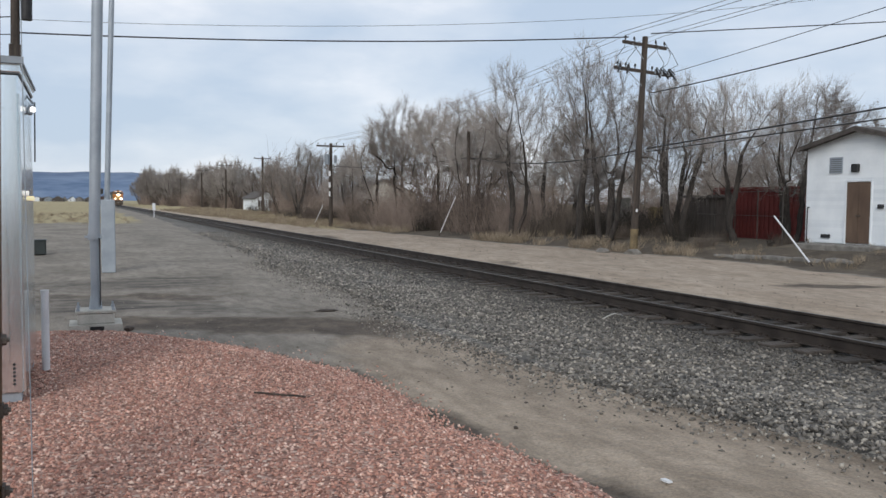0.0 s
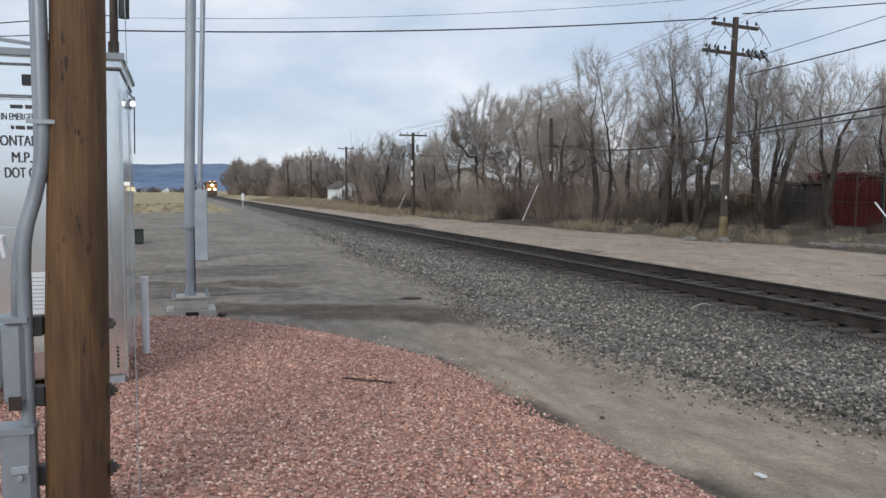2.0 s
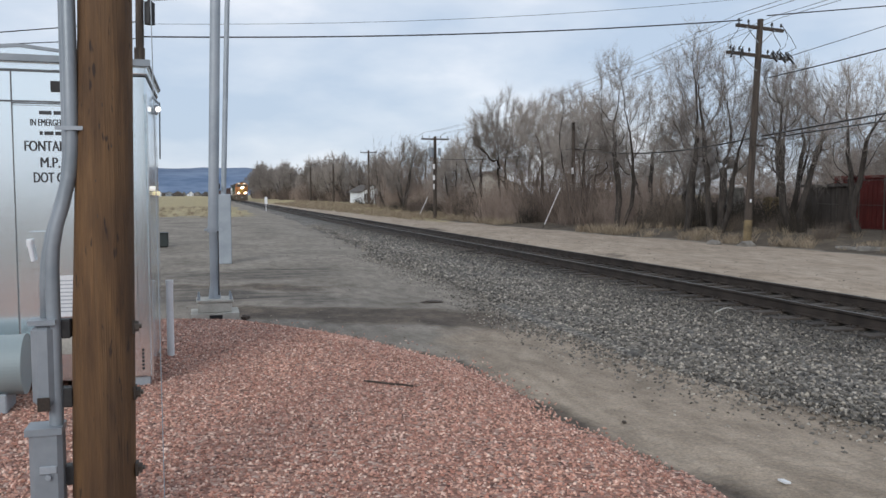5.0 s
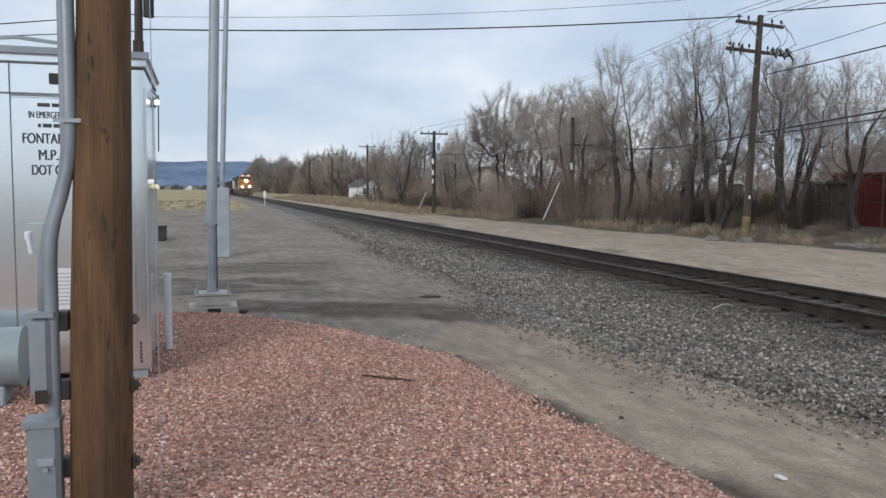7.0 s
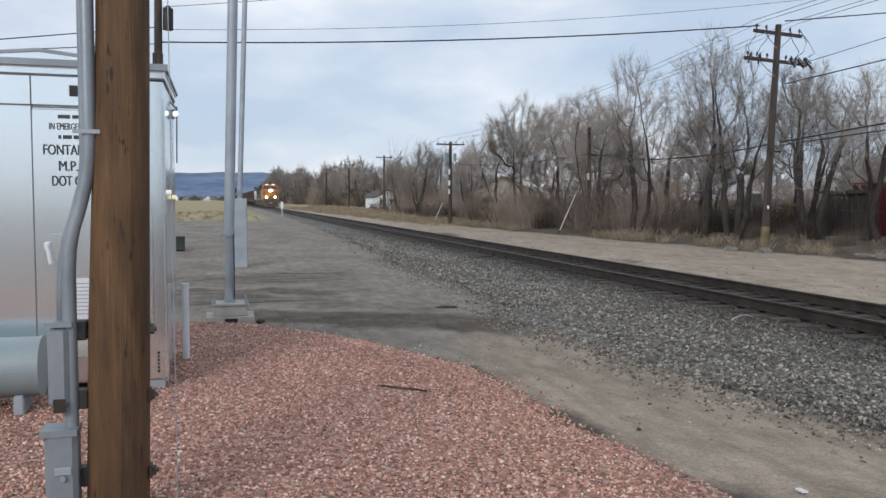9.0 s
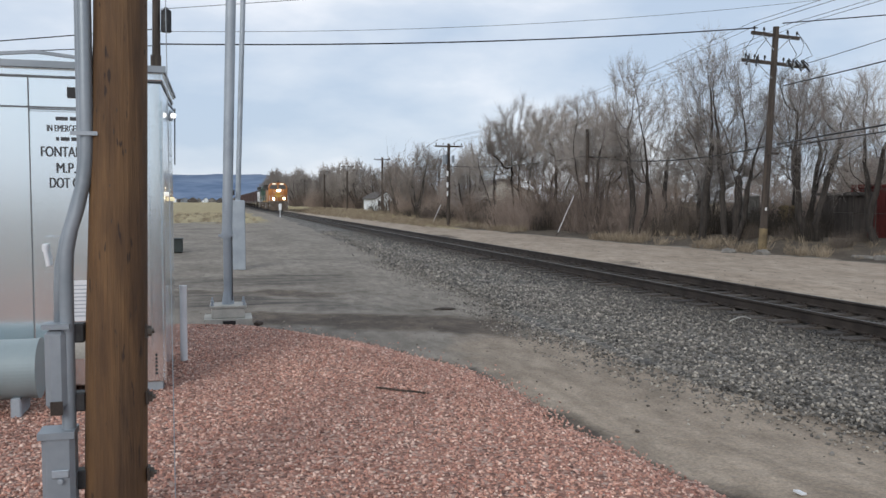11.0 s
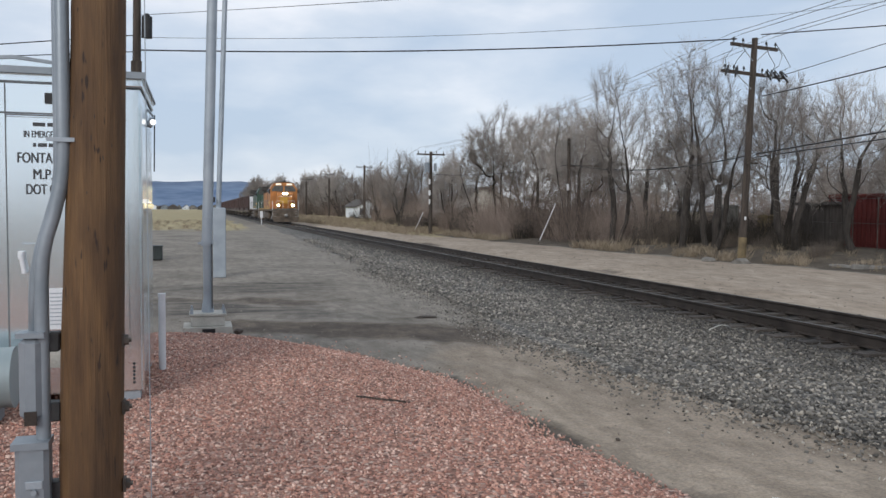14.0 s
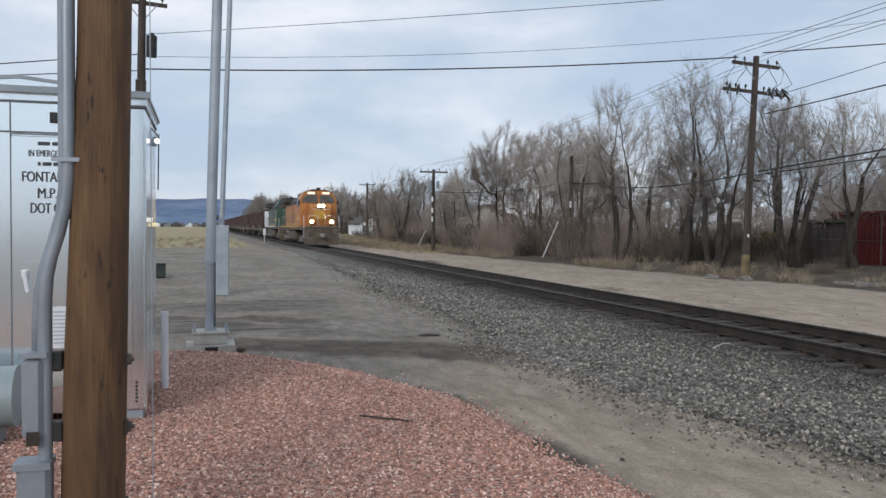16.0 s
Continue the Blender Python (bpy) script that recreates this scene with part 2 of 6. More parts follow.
def pole_wood():
    """Treated pine: fine upright grain, broad tan and dark stains, and short dark checks."""
    m = bpy.data.materials.new("brown_treated_pole_wood")
    m.use_nodes = True
    n, l = m.node_tree.nodes, m.node_tree.links
    b = n["Principled BSDF"]
    tc = n.new("ShaderNodeTexCoord")

    def field(scale, stretch, lo, hi, detail=6):
        mp, t, r = n.new("ShaderNodeMapping"), n.new("ShaderNodeTexNoise"), n.new("ShaderNodeMapRange")
        mp.inputs["Scale"].default_value = stretch
        t.inputs["Scale"].default_value, t.inputs["Detail"].default_value, t.inputs["Roughness"].default_value = scale, detail, 0.6
        r.inputs["From Min"].default_value, r.inputs["From Max"].default_value = lo, hi
        l.new(tc.outputs["Object"], mp.inputs[0])
        l.new(mp.outputs[0], t.inputs["Vector"])
        l.new(t.outputs[0], r.inputs["Value"])
        return r.outputs[0]

    def blend(f, a, c, how="MIX"):
        x = n.new("ShaderNodeMix")
        x.data_type, x.blend_type = "RGBA", how
        l.new(f, x.inputs["Factor"])
        for k, v in (("A", a), ("B", c)):
            if isinstance(v, tuple):
                x.inputs[k].default_value = (*v, 1)
            else:
                l.new(v, x.inputs[k])
        return x.outputs["Result"]

    grain = field(1.0, (70, 70, 2.2), 0.34, 0.66)
    base = blend(field(1.0, (9, 9, 1.3), 0.36, 0.64), (0.070, 0.034, 0.013), (0.178, 0.096, 0.038))
    base = blend(field(1.0, (5, 5, 0.7), 0.46, 0.66), base, (0.062, 0.032, 0.014))
    base = blend(grain, base, blend(grain, (0.45, 0.42, 0.40), (1.2, 1.2, 1.2)), "MULTIPLY")
    base = blend(field(1.0, (34, 34, 6.5), 0.655, 0.70, 2), base, (0.028, 0.014, 0.007))
    l.new(base, b.inputs["Base Color"])
    b.inputs["Roughness"].default_value = 0.7
    bp = n.new("ShaderNodeBump")
    bp.inputs["Strength"].default_value, bp.inputs["Distance"].default_value = 0.5, 0.01
    l.new(grain, bp.inputs["Height"])
    l.new(bp.outputs[0], b.inputs["Normal"])
    return m


M_GROUND = ground_material()
PINKS = [(0.13, 0.066, 0.052), (0.41, 0.222, 0.168), (0.52, 0.285, 0.22), (0.62, 0.41, 0.325), (0.37, 0.175, 0.13), (0.82, 0.66, 0.56), (0.48, 0.27, 0.205), (0.19, 0.112, 0.09)]
GREYS = [(0.026, 0.0255, 0.025), (0.125, 0.122, 0.117), (0.20, 0.195, 0.187), (0.046, 0.045, 0.043), (0.41, 0.395, 0.365), (0.155, 0.15, 0.14), (0.074, 0.072, 0.069)]
GREYS = [(r * 0.965, g * 0.935, b * 0.89) for r, g, b in GREYS]
PINKS = [(r * 1.08, g * 1.015, b * 0.99) for r, g, b in PINKS]
# both beds are darkened: shade between the loose stones, put into the colour
M_PINK = gravel_material("gap_shade_pink_bed", [tuple(v * 0.62 for v in c) for c in PINKS], 38, 0.9)
M_PINK_STONE = stone_material("pink_granite_chips", PINKS)
M_BALLAST = gravel_material("gap_shade_ballast_bed", [tuple(v * 0.72 for v in c) for c in GREYS], 18, 1.0, True)
M_BALLAST_STONE = stone_material("crushed_grey_stone", GREYS, True)
M_DIRT_STONE = stone_material("dusty_pebbles", [(0.07, 0.06, 0.048), (0.17, 0.14, 0.108), (0.26, 0.22, 0.175), (0.11, 0.092, 0.072), (0.34, 0.30, 0.255)])
M_RAIL = material("rusty_rail_steel", (0.028, 0.0215, 0.0175), (0.070, 0.055, 0.045), 3, 0.6, 0.4, 0.2, 80)
M_RAIL_TOP = material("worn_rail_head", (0.075, 0.066, 0.058), (0.15, 0.135, 0.12), 6, 0.5, 0.9)
M_TIE = material("creosoted_timber", (0.026, 0.021, 0.017), (0.078, 0.064, 0.053), 5, 0.9, 0, 0.6, 40, 0.3, per_object=0.35, stretch=(0.3, 3, 3))
M_WOODPOLE = pole_wood()
M_OLDPOLE = material("weathered_dark_pole_wood", (0.028, 0.022, 0.018), (0.085, 0.065, 0.052), 4, 0.9, 0, 0.5, 40, stretch=(3, 3, 0.3))
M_ALU = material("pale_aluminium_sheet", (0.83, 0.90, 0.93), (0.905, 0.95, 0.97), 1.2, 0.16, 0.95, 0.015, 60, 0.08, stretch=(1.6, 1.6, 0.5))
M_ALU_DARK = material("shadow_gap_gasket", (0.11, 0.118, 0.125), (0.17, 0.18, 0.19), 4, 0.8)
M_GALV = material("galvanised_steel", (0.285, 0.32, 0.355), (0.385, 0.42, 0.455), 3, 0.58, 0.4, 0.03, 50, 0.15)
M_CONDUIT = material("grey_conduit_paint", (0.205, 0.235, 0.26), (0.285, 0.315, 0.345), 3, 0.45, 0.3, 0.04, 30, 0.15)
M_TANK = material("pale_green_grey_tank_paint", (0.225, 0.275, 0.285), (0.275, 0.325, 0.335), 1.5, 0.5, 0.1, 0.01, 30, 0.1)
M_CONCRETE = material("pale_concrete", (0.36, 0.345, 0.305), (0.52, 0.50, 0.45), 5, 0.9, 0, 0.3, 60)
M_PLASTIC = material("white_plastic_tube", (0.58, 0.585, 0.60), (0.70, 0.705, 0.72), 3, 0.5)
M_BLACK = material("black_metal", (0.012, 0.012, 0.013), (0.035, 0.034, 0.034), 5, 0.6, 0.2)
M_INK = material("black_sign_ink", (0.03, 0.032, 0.036), (0.05, 0.052, 0.056), 5, 0.6)
M_WHITE = material("white_lettering_film", (0.66, 0.67, 0.68), (0.74, 0.75, 0.76), 3, 0.5)
M_SIDING = material("white_painted_clapboard", (0.68, 0.715, 0.74), (0.79, 0.82, 0.835), 1.5, 0.7, 0, 0.1, 60, 0.2, per_object=0.3)
M_ROOF = material("grey_brown_shingle", (0.06, 0.055, 0.05), (0.12, 0.105, 0.095), 6, 0.9, 0, 0.5, 30)
M_DOOR = material("brown_door_paint", (0.085, 0.052, 0.034), (0.14, 0.09, 0.058), 3, 0.6, 0, 0.1, 60, stretch=(1, 1, 0.3))
M_RED = material("faded_red_steel", (0.095, 0.017, 0.015), (0.19, 0.039, 0.033), 1.2, 0.75, 0, 0.2, 30, 0.3)
M_SHED = material("dark_weathered_boards", (0.05, 0.042, 0.037), (0.10, 0.085, 0.075), 3, 0.9, 0, 0.3, 30, stretch=(3, 3, 0.4))
M_BARK = material("grey_brown_bark", (0.023, 0.019, 0.016), (0.066, 0.055, 0.047), 4, 0.95, 0, 0.5, 30, 0.3, stretch=(3, 3, 0.6))
M_TWIG = material("bare_brown_twigs", (0.180, 0.158, 0.141), (0.345, 0.306, 0.275), 0.5, 0.9, fine=0.1, per_object=0.5)
M_BRUSH = material("tangled_brown_brush", (0.110, 0.084, 0.069), (0.315, 0.247, 0.204), 0.6, 0.95, fine=0.1, per_object=0.7)
# bare low scrub, its colour darkened for the shade under the trees
M_SCRUB = material("shade_dark_bare_scrub", (0.042, 0.035, 0.028), (0.135, 0.108, 0.086), 0.6, 0.95, fine=0.1, per_object=0.8)
M_STRAW = material("dry_straw_grass", (0.165, 0.128, 0.088), (0.345, 0.28, 0.20), 0.8, 0.9, fine=0.1, island=0.5)
M_CABLE = material("black_cable", (0.02, 0.02, 0.022), (0.04, 0.04, 0.042), 5, 0.6)
# the blue is distance haze, put into the colour of the woods
M_HILL = material("haze_blue_forested_hills", (0.075, 0.125, 0.215), (0.165, 0.225, 0.325), 0.005, 1.0, fine=0.3, bump_scale=0.022)
M_GREEN = material("dark_green_box_paint", (0.012, 0.018, 0.017), (0.028, 0.036, 0.034), 4, 0.5)
M_STRAW_PAINT = material("faded_yellow_guard", (0.095, 0.07, 0.038), (0.25, 0.185, 0.095), 2, 0.8, 0, 0.2, 30, 0.3)
M_OLDCON = material("dirty_old_concrete", (0.12, 0.11, 0.098), (0.24, 0.225, 0.20), 4, 0.95, 0, 0.5, 40, 0.3)


# ---- builders ----
def mesh_of(name, verts, faces, mat, smooth=False):
    me = bpy.data.meshes.new(name)
    me.from_pydata(verts, [], faces)
    me.materials.append(mat)
    if smooth:
        me.polygons.foreach_set("use_smooth", [True] * len(me.polygons))
    me.update()
    return me


def part(name, bm, mat, parent=None, label="", smooth=False):
    """Links a bmesh as one mesh object under a thing or a part."""
    me = bpy.data.meshes.new(name)
    bmesh.ops.recalc_face_normals(bm, faces=bm.faces)
    bm.to_mesh(me)
    bm.free()
    me.materials.append(mat)
    if smooth:
        for p in me.polygons:
            p.use_smooth = True
    ob = new(name, me)
    ob.parent = parent
    return tagged(ob, label)


def thing(name, m, label, category, group="", kind=""):
    ob = new(name)
    ob.empty_display_size = 0.1
    ob.matrix_world = m
    return tagged(ob, label, category, group, kind)


def box(bm, c, s, rot=(0, 0, 0), bevel=0.0):
    """A box with centre c and size s, its edges eased by bevel."""
    r = bmesh.ops.create_cube(bm, size=1.0, matrix=pose(*c, *rot) @ Matrix.Diagonal((*s, 1)))
    if bevel:
        edges = list({e for v in r["verts"] for e in v.link_edges})
        bmesh.ops.bevel(bm, geom=edges, offset=bevel, segments=1, profile=0.6, affect="EDGES")
    return bm


def B(c, s, rot=(0, 0, 0), bevel=0.0):
    return box(bmesh.new(), c, s, rot, bevel)


def rod(bm, a, b, r0, r1=None, seg=10, caps=True):
    """A round bar from a to b."""
    a, b = Vector(a), Vector(b)
    d = b - a
    m = Matrix.Translation((a + b) / 2) @ d.to_track_quat("Z", "Y").to_matrix().to_4x4()
    bmesh.ops.create_cone(bm, cap_ends=caps, segments=seg, radius1=r0, radius2=r0 if r1 is None else r1, depth=d.length, matrix=m)
    return bm


def Rod(a, b, r0, r1=None, seg=10):
    return rod(bmesh.new(), a, b, r0, r1, seg)


def prism(outline, axis, lo, hi):
    """A solid from an outline of pairs, pushed along an axis: 'x' (pairs are y, z), 'y' (x, z) or 'z' (x, y)."""
    bm = bmesh.new()
    put = {"x": lambda p, d: (d, p[0], p[1]), "y": lambda p, d: (p[0], d, p[1]), "z": lambda p, d: (p[0], p[1], d)}[axis]
    ends = [[bm.verts.new(put(p, d)) for p in outline] for d in (lo, hi)]
    n = len(outline)
    for k in ends:
        bm.faces.new(k)
    for i in range(n):
        bm.faces.new((ends[0][i], ends[0][(i + 1) % n], ends[1][(i + 1) % n], ends[1][i]))
    return bm


def tube(V, F, pts, rads, n=3, tip=False):
    """Adds a bent tapering tube to lists of vertices and faces; with tip, it ends in a point."""
    base = len(V)
    if tip:
        end, pts, rads = pts[-1], pts[:-1], rads[:-1]
        if len(pts) == 1:
            pts = [pts[0]]
    for i, p in enumerate(pts):
        d = (pts[min(i + 1, len(pts) - 1)] - pts[max(i - 1, 0)]) if len(pts) > 1 else end - p
        u = d.cross(Vector((0.31, 0.17, 0.93)))
        if u.length < 1e-5:
            u = Vector((1, 0, 0))
        u.normalize()
        v = d.cross(u).normalized()
        for k in range(n):
            a = 2 * math.pi * k / n
            V.append(p + u * (rads[i] * math.cos(a)) + v * (rads[i] * math.sin(a)))
    for i in range(len(pts) - 1):
        for k in range(n):
            a, b = base + i * n + k, base + i * n + (k + 1) % n
            F.append((a, b, b + n, a + n))
    if tip:
        last = len(V)
        V.append(end)
        for k in range(n):
            F.append((last - n + k, last - n + (k + 1) % n, last))


def bent(name, pts, r, mat, parent=None, n=8, label=""):
    V, F = [], []
    pts = [Vector(p) for p in pts]
    tube(V, F, pts, [r] * len(pts), n)
    F.append(tuple(range(n))[::-1])
    F.append(tuple(range(len(V) - n, len(V))))
    ob = new(name, mesh_of(name, V, F, mat, True))
    ob.parent = parent
    return tagged(ob, label)


# ---- ground ----
PAD = [(-9, -4.0), (2.84, -4.0), (2.80, 0.5), (2.74, 3.0), (2.71, 3.9), (2.65, 4.5), (2.50, 5.4), (2.46, 6.3), (2.42, 7.1), (2.28, 7.9), (2.0, 8.6), (1.64, 9.4), (1.12, 10.2), (0.62, 10.8), (-0.2, 11.15), (-2.5, 11.3), (-9, 11.3)]


def pad_gap(x, y):
    """Distance outside the gravel pad's edge; negative within."""
    x, y = np.asarray(x, float), np.asarray(y, float)
    best = np.full(x.shape, 1e9)
    inside = np.zeros(x.shape, bool)
    for (x1, y1), (x2, y2) in zip(PAD, PAD[1:] + PAD[:1]):
        dx, dy = x2 - x1, y2 - y1
        t = np.clip(((x - x1) * dx + (y - y1) * dy) / (dx * dx + dy * dy), 0, 1)
        best = np.minimum(best, np.hypot(x - x1 - t * dx, y - y1 - t * dy))
        with np.errstate(divide="ignore", invalid="ignore"):
            cross = ((y1 > y) != (y2 > y)) & (x < dx * (y - y1) / (dy if dy else 1e-9) + x1)
        inside ^= cross
    return np.where(inside, -best, best)


def step(v, a, b):
    t = np.clip((np.asarray(v, float) - a) / (b - a), 0, 1)
    return t * t * (3 - 2 * t)


def wave(x, y, s, seed=0.0):
    """A cheap smooth wander between -1 and 1."""
    return (np.sin(x * s + 1.7 * seed) * np.cos(y * s * 0.83 + seed) + 0.6 * np.sin(x * s * 2.1 + y * s * 1.3 + 2.3 * seed) + 0.4 * np.sin(y * s * 3.1 - x * s * 1.9 + seed)) / 2


def verge_x(y):
    """Where the far lane ends and the brush begins."""
    return np.interp(y, [-40, 12, 16, 20, 24, 30, 36, 45, 55, 80, 120, 400], [19.5, 19.5, 20.0, 20.6, 20.6, 19.8, 18.7, 18.3, 17.4, 17.0, 16.0, 15.0])


def ground_z(x, y):
    x, y = np.asarray(x, float), np.asarray(y, float)
    z = -0.25 - 0.17 * step(x, 7, 11) + 0.03 * wave(x, y, 0.35, 1) + 0.012 * wave(x, y, 1.7, 2)
    pad = pad_gap(x, y)
    z = np.where(pad < 1.0, z * step(pad, -0.1, 0.5) + (1 - step(pad, -0.1, 0.5)) * -0.16, z) - 0.05 * np.exp(-((pad - 0.40) / 0.2) ** 2)
    z = z + 0.10 * step(y, 14, 40) * (1 - step(x, 3, 6)) * (1 - step(y, 60, 160))
    behind = step(x - verge_x(y), 0.2, 3.2)
    z = z + behind * (0.42 - 0.25 * step(y, 33, 38) * (1 - step(y, 75, 95)) + 0.10 * wave(x, y, 0.5, 3))
    z = z + 0.17 * step(x, 20.9, 22.4) * step(y, 13, 16) * (1 - step(y, 21.5, 23))
    z = z - 0.14 * (1 - step(np.abs(x - 9.6) - 0.8 * (x < 9.6), 2.6, 4.6))
    return z


def toe(y):
    return 0.35 * wave(np.asarray(y, float), np.asarray(y, float) * 0.3, 0.45, 2) + np.interp(y, [2, 5, 8, 20, 30, 60, 110], [0.9, 0.5, 0.0, 0.2, 0.8, 2.0, 2.9])


def build_ground():
    xs = np.unique(np.concatenate([np.linspace(-2500, -60, 14), np.linspace(-60, -8, 22), np.arange(-8, 26, 0.27), np.linspace(26, 80, 28), np.linspace(80, 2500, 14)]))
    ys = np.unique(np.concatenate([np.linspace(-600, -8, 14), np.arange(-8, 3, 0.5), np.arange(3, 34, 0.3), np.arange(34, 80, 0.8), np.linspace(80, 300, 50), np.linspace(300, 3500, 16)]))
    X, Y = np.meshgrid(xs, ys)
    Z = ground_z(X, Y)
    nx, ny = len(xs), len(ys)
    idx = np.arange(nx * ny).reshape(ny, nx)
    quads = np.stack([idx[:-1, :-1], idx[:-1, 1:], idx[1:, 1:], idx[1:, :-1]], -1).reshape(-1, 4)
    me = mesh_of("ground", np.stack([X, Y, Z], -1).reshape(-1, 3).tolist(), quads.tolist(), M_GROUND, True)
    gap = pad_gap(X, Y)
    wob = wave(X, Y, 0.9, 5) + 0.5 * wave(X, Y, 3.0, 6)
    zones = {
        "road": step(X + 0.4 * wob, 2.2, 3.1) * (1 - step(Y + 1.2 * wob, 7.5, 13)) * (1 - step(X, 8, 9)),
        "lane": step(X + 0.25 * wob, 11.2, 12.2) * (1 - step(X - verge_x(Y) + 0.4 * wob, -0.6, 0.5)),
        "damp": np.clip((1 - step(gap + 0.24 * wob, 0.22, 0.70)) * (0.74 + 0.2 * step(Y, 6, 9.5))
                        + np.exp(-((Y - 12.9 + 0.55 * X + 0.35 * wob) / 0.75) ** 2) * step(X, -0.6, 1.2) * (1 - step(X, 2.9, 4.2)) * 1.2
                        + np.exp(-(((X - 3.4) / 0.8) ** 2 + ((Y - 11.2 + 0.5 * wob) / 1.5) ** 2)) * 0.7
                        + np.exp(-((X - 4.3 - toe(Y) + 0.15 * wob) / 0.35) ** 2) * (1 - step(Y, 12, 22)) * 0.35
                        + np.exp(-((Y - 16.0 + 0.6 * wob + 0.1 * X) / 0.7) ** 2) * (1 - step(X, 1.5, 4)) * 0.6 + np.clip(wave(X, Y, 2.4, 9) - 0.15, 0, 1) * (1 - step(X, 3, 4.5)) * step(Y, 11, 13) * (1 - step(Y, 18, 26)) * 0.6
                        + np.exp(-(((X - 16.7) / 1.5) ** 2 + ((Y - 14.2 + 0.35 * (X - 16.7) + 0.2 * wob) / 0.45) ** 2)) * 1.2
                        + np.exp(-(((X - 13.2) / 0.5) ** 2 + ((Y - 24 + 0.4 * wob) / 2.0) ** 2)) * 0.6
                        + np.exp(-(((X - 13.0) / 0.5) ** 2 + ((Y - 46) / 4.0) ** 2)) * 0.7, 0, 1),
        "rut": np.clip(np.exp(-((Y - 14.6 + 0.25 * X + 0.5 * wob) / 1.2) ** 2) + 0.9 * np.exp(-((Y - 18.5 + 0.35 * wob) / 1.6) ** 2), 0, 1) * 0.85 * step(X, -3.5, -1.5) * (1 - step(X + 0.5 * wob, 2.2, 3.8)),
        "grass": np.clip(step(Y + 6 * wob, 55, 75) * (1 - step(X + wob, 3.0, 5.5)) + step(Y + 3 * wob, 52, 62) * step(X - verge_x(Y) + 0.6 * wob, -2.5, -0.5), 0, 1),
        "shaded_litter_floor": step(X - verge_x(Y) + 0.5 * wob, -0.3, 0.6) * (1 - step(Y, 58, 66)),
    }
    for k, v in zones.items():
        a = me.attributes.new(k, "FLOAT", "POINT")
        a.data.foreach_set("value", v.reshape(-1).astype(np.float32))
    tagged(new("ground", me), "packed grey-brown dirt ground with a pale far lane", "ground", kind="structure")


build_ground()


def pad_z(x, y):
    g = pad_gap(x, y)
    return -0.17 + 0.17 * step(-g, -0.25, 0.75) + 0.012 * wave(np.asarray(x, float), np.asarray(y, float), 2.1, 4)


def build_pad():
    xs, ys = np.arange(-9.2, 3.3, 0.12), np.arange(-4.4, 11.8, 0.12)
    X, Y = np.meshgrid(xs, ys)
    wob = 0.07 * wave(X, Y, 6.0, 3) + 0.06 * wave(X, Y, 2.2, 8)
    keep = pad_gap(X, Y) + wob < 0.12
    Z = pad_z(X, Y)
    ids = -np.ones(X.shape, int)
    ids[keep] = np.arange(keep.sum())
    q = np.stack([ids[:-1, :-1], ids[:-1, 1:], ids[1:, 1:], ids[1:, :-1]], -1).reshape(-1, 4)
    q = q[(q >= 0).all(1)]
    V = np.stack([X, Y, Z], -1)[keep]
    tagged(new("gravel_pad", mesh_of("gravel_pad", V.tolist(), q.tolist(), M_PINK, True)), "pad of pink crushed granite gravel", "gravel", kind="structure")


build_pad()


def scatter(name, P, size, mat, label, category, seed):
    """Loose angular stones at the points P, joined into one mesh."""
    rng = np.random.default_rng(seed)
    n = len(P)
    octa = np.array([(1, 0, 0), (-1, 0, 0), (0, 1, 0), (0, -1, 0), (0, 0, 1), (0, 0, -1)], float)
    tri = np.array([(0, 2, 4), (2, 1, 4), (1, 3, 4), (3, 0, 4), (2, 0, 5), (1, 2, 5), (3, 1, 5), (0, 3, 5)])
    V = octa[None] * rng.uniform(0.55, 1.25, (n, 6, 1)) + rng.normal(0, 0.16, (n, 6, 3))
    V *= (size * rng.uniform(0.55, 1.35, (n, 1)) * np.stack([rng.uniform(0.8, 1.3, n), rng.uniform(0.7, 1.1, n), rng.uniform(0.45, 0.8, n)], 1))[:, None, :] / 2
    yaw = rng.uniform(0, np.pi, n)
    q = np.column_stack([np.cos(yaw), rng.normal(0, 0.28, n), rng.normal(0, 0.28, n), np.sin(yaw)])
    q /= np.linalg.norm(q, axis=1, keepdims=True)
    w, x, y, z = q.T
    Rm = np.stack([1 - 2 * (y * y + z * z), 2 * (x * y - w * z), 2 * (x * z + w * y), 2 * (x * y + w * z), 1 - 2 * (x * x + z * z), 2 * (y * z - w * x), 2 * (x * z - w * y), 2 * (y * z + w * x), 1 - 2 * (x * x + y * y)], -1).reshape(n, 3, 3)
    V = np.einsum("nij,nkj->nki", Rm, V) + P[:, None, :]
    F = (tri[None] + 6 * np.arange(n)[:, None, None]).reshape(-1, 3)
    me = bpy.data.meshes.new(name)
    me.vertices.add(6 * n)
    me.vertices.foreach_set("co", V.reshape(-1))
    me.loops.add(F.size)
    me.loops.foreach_set("vertex_index", F.reshape(-1))
    me.polygons.add(len(F))
    me.polygons.foreach_set("loop_start", np.arange(0, F.size, 3))
    me.update(calc_edges=True)
    me.materials.append(mat)
    return tagged(new(name, me), label, category, kind="stuff")


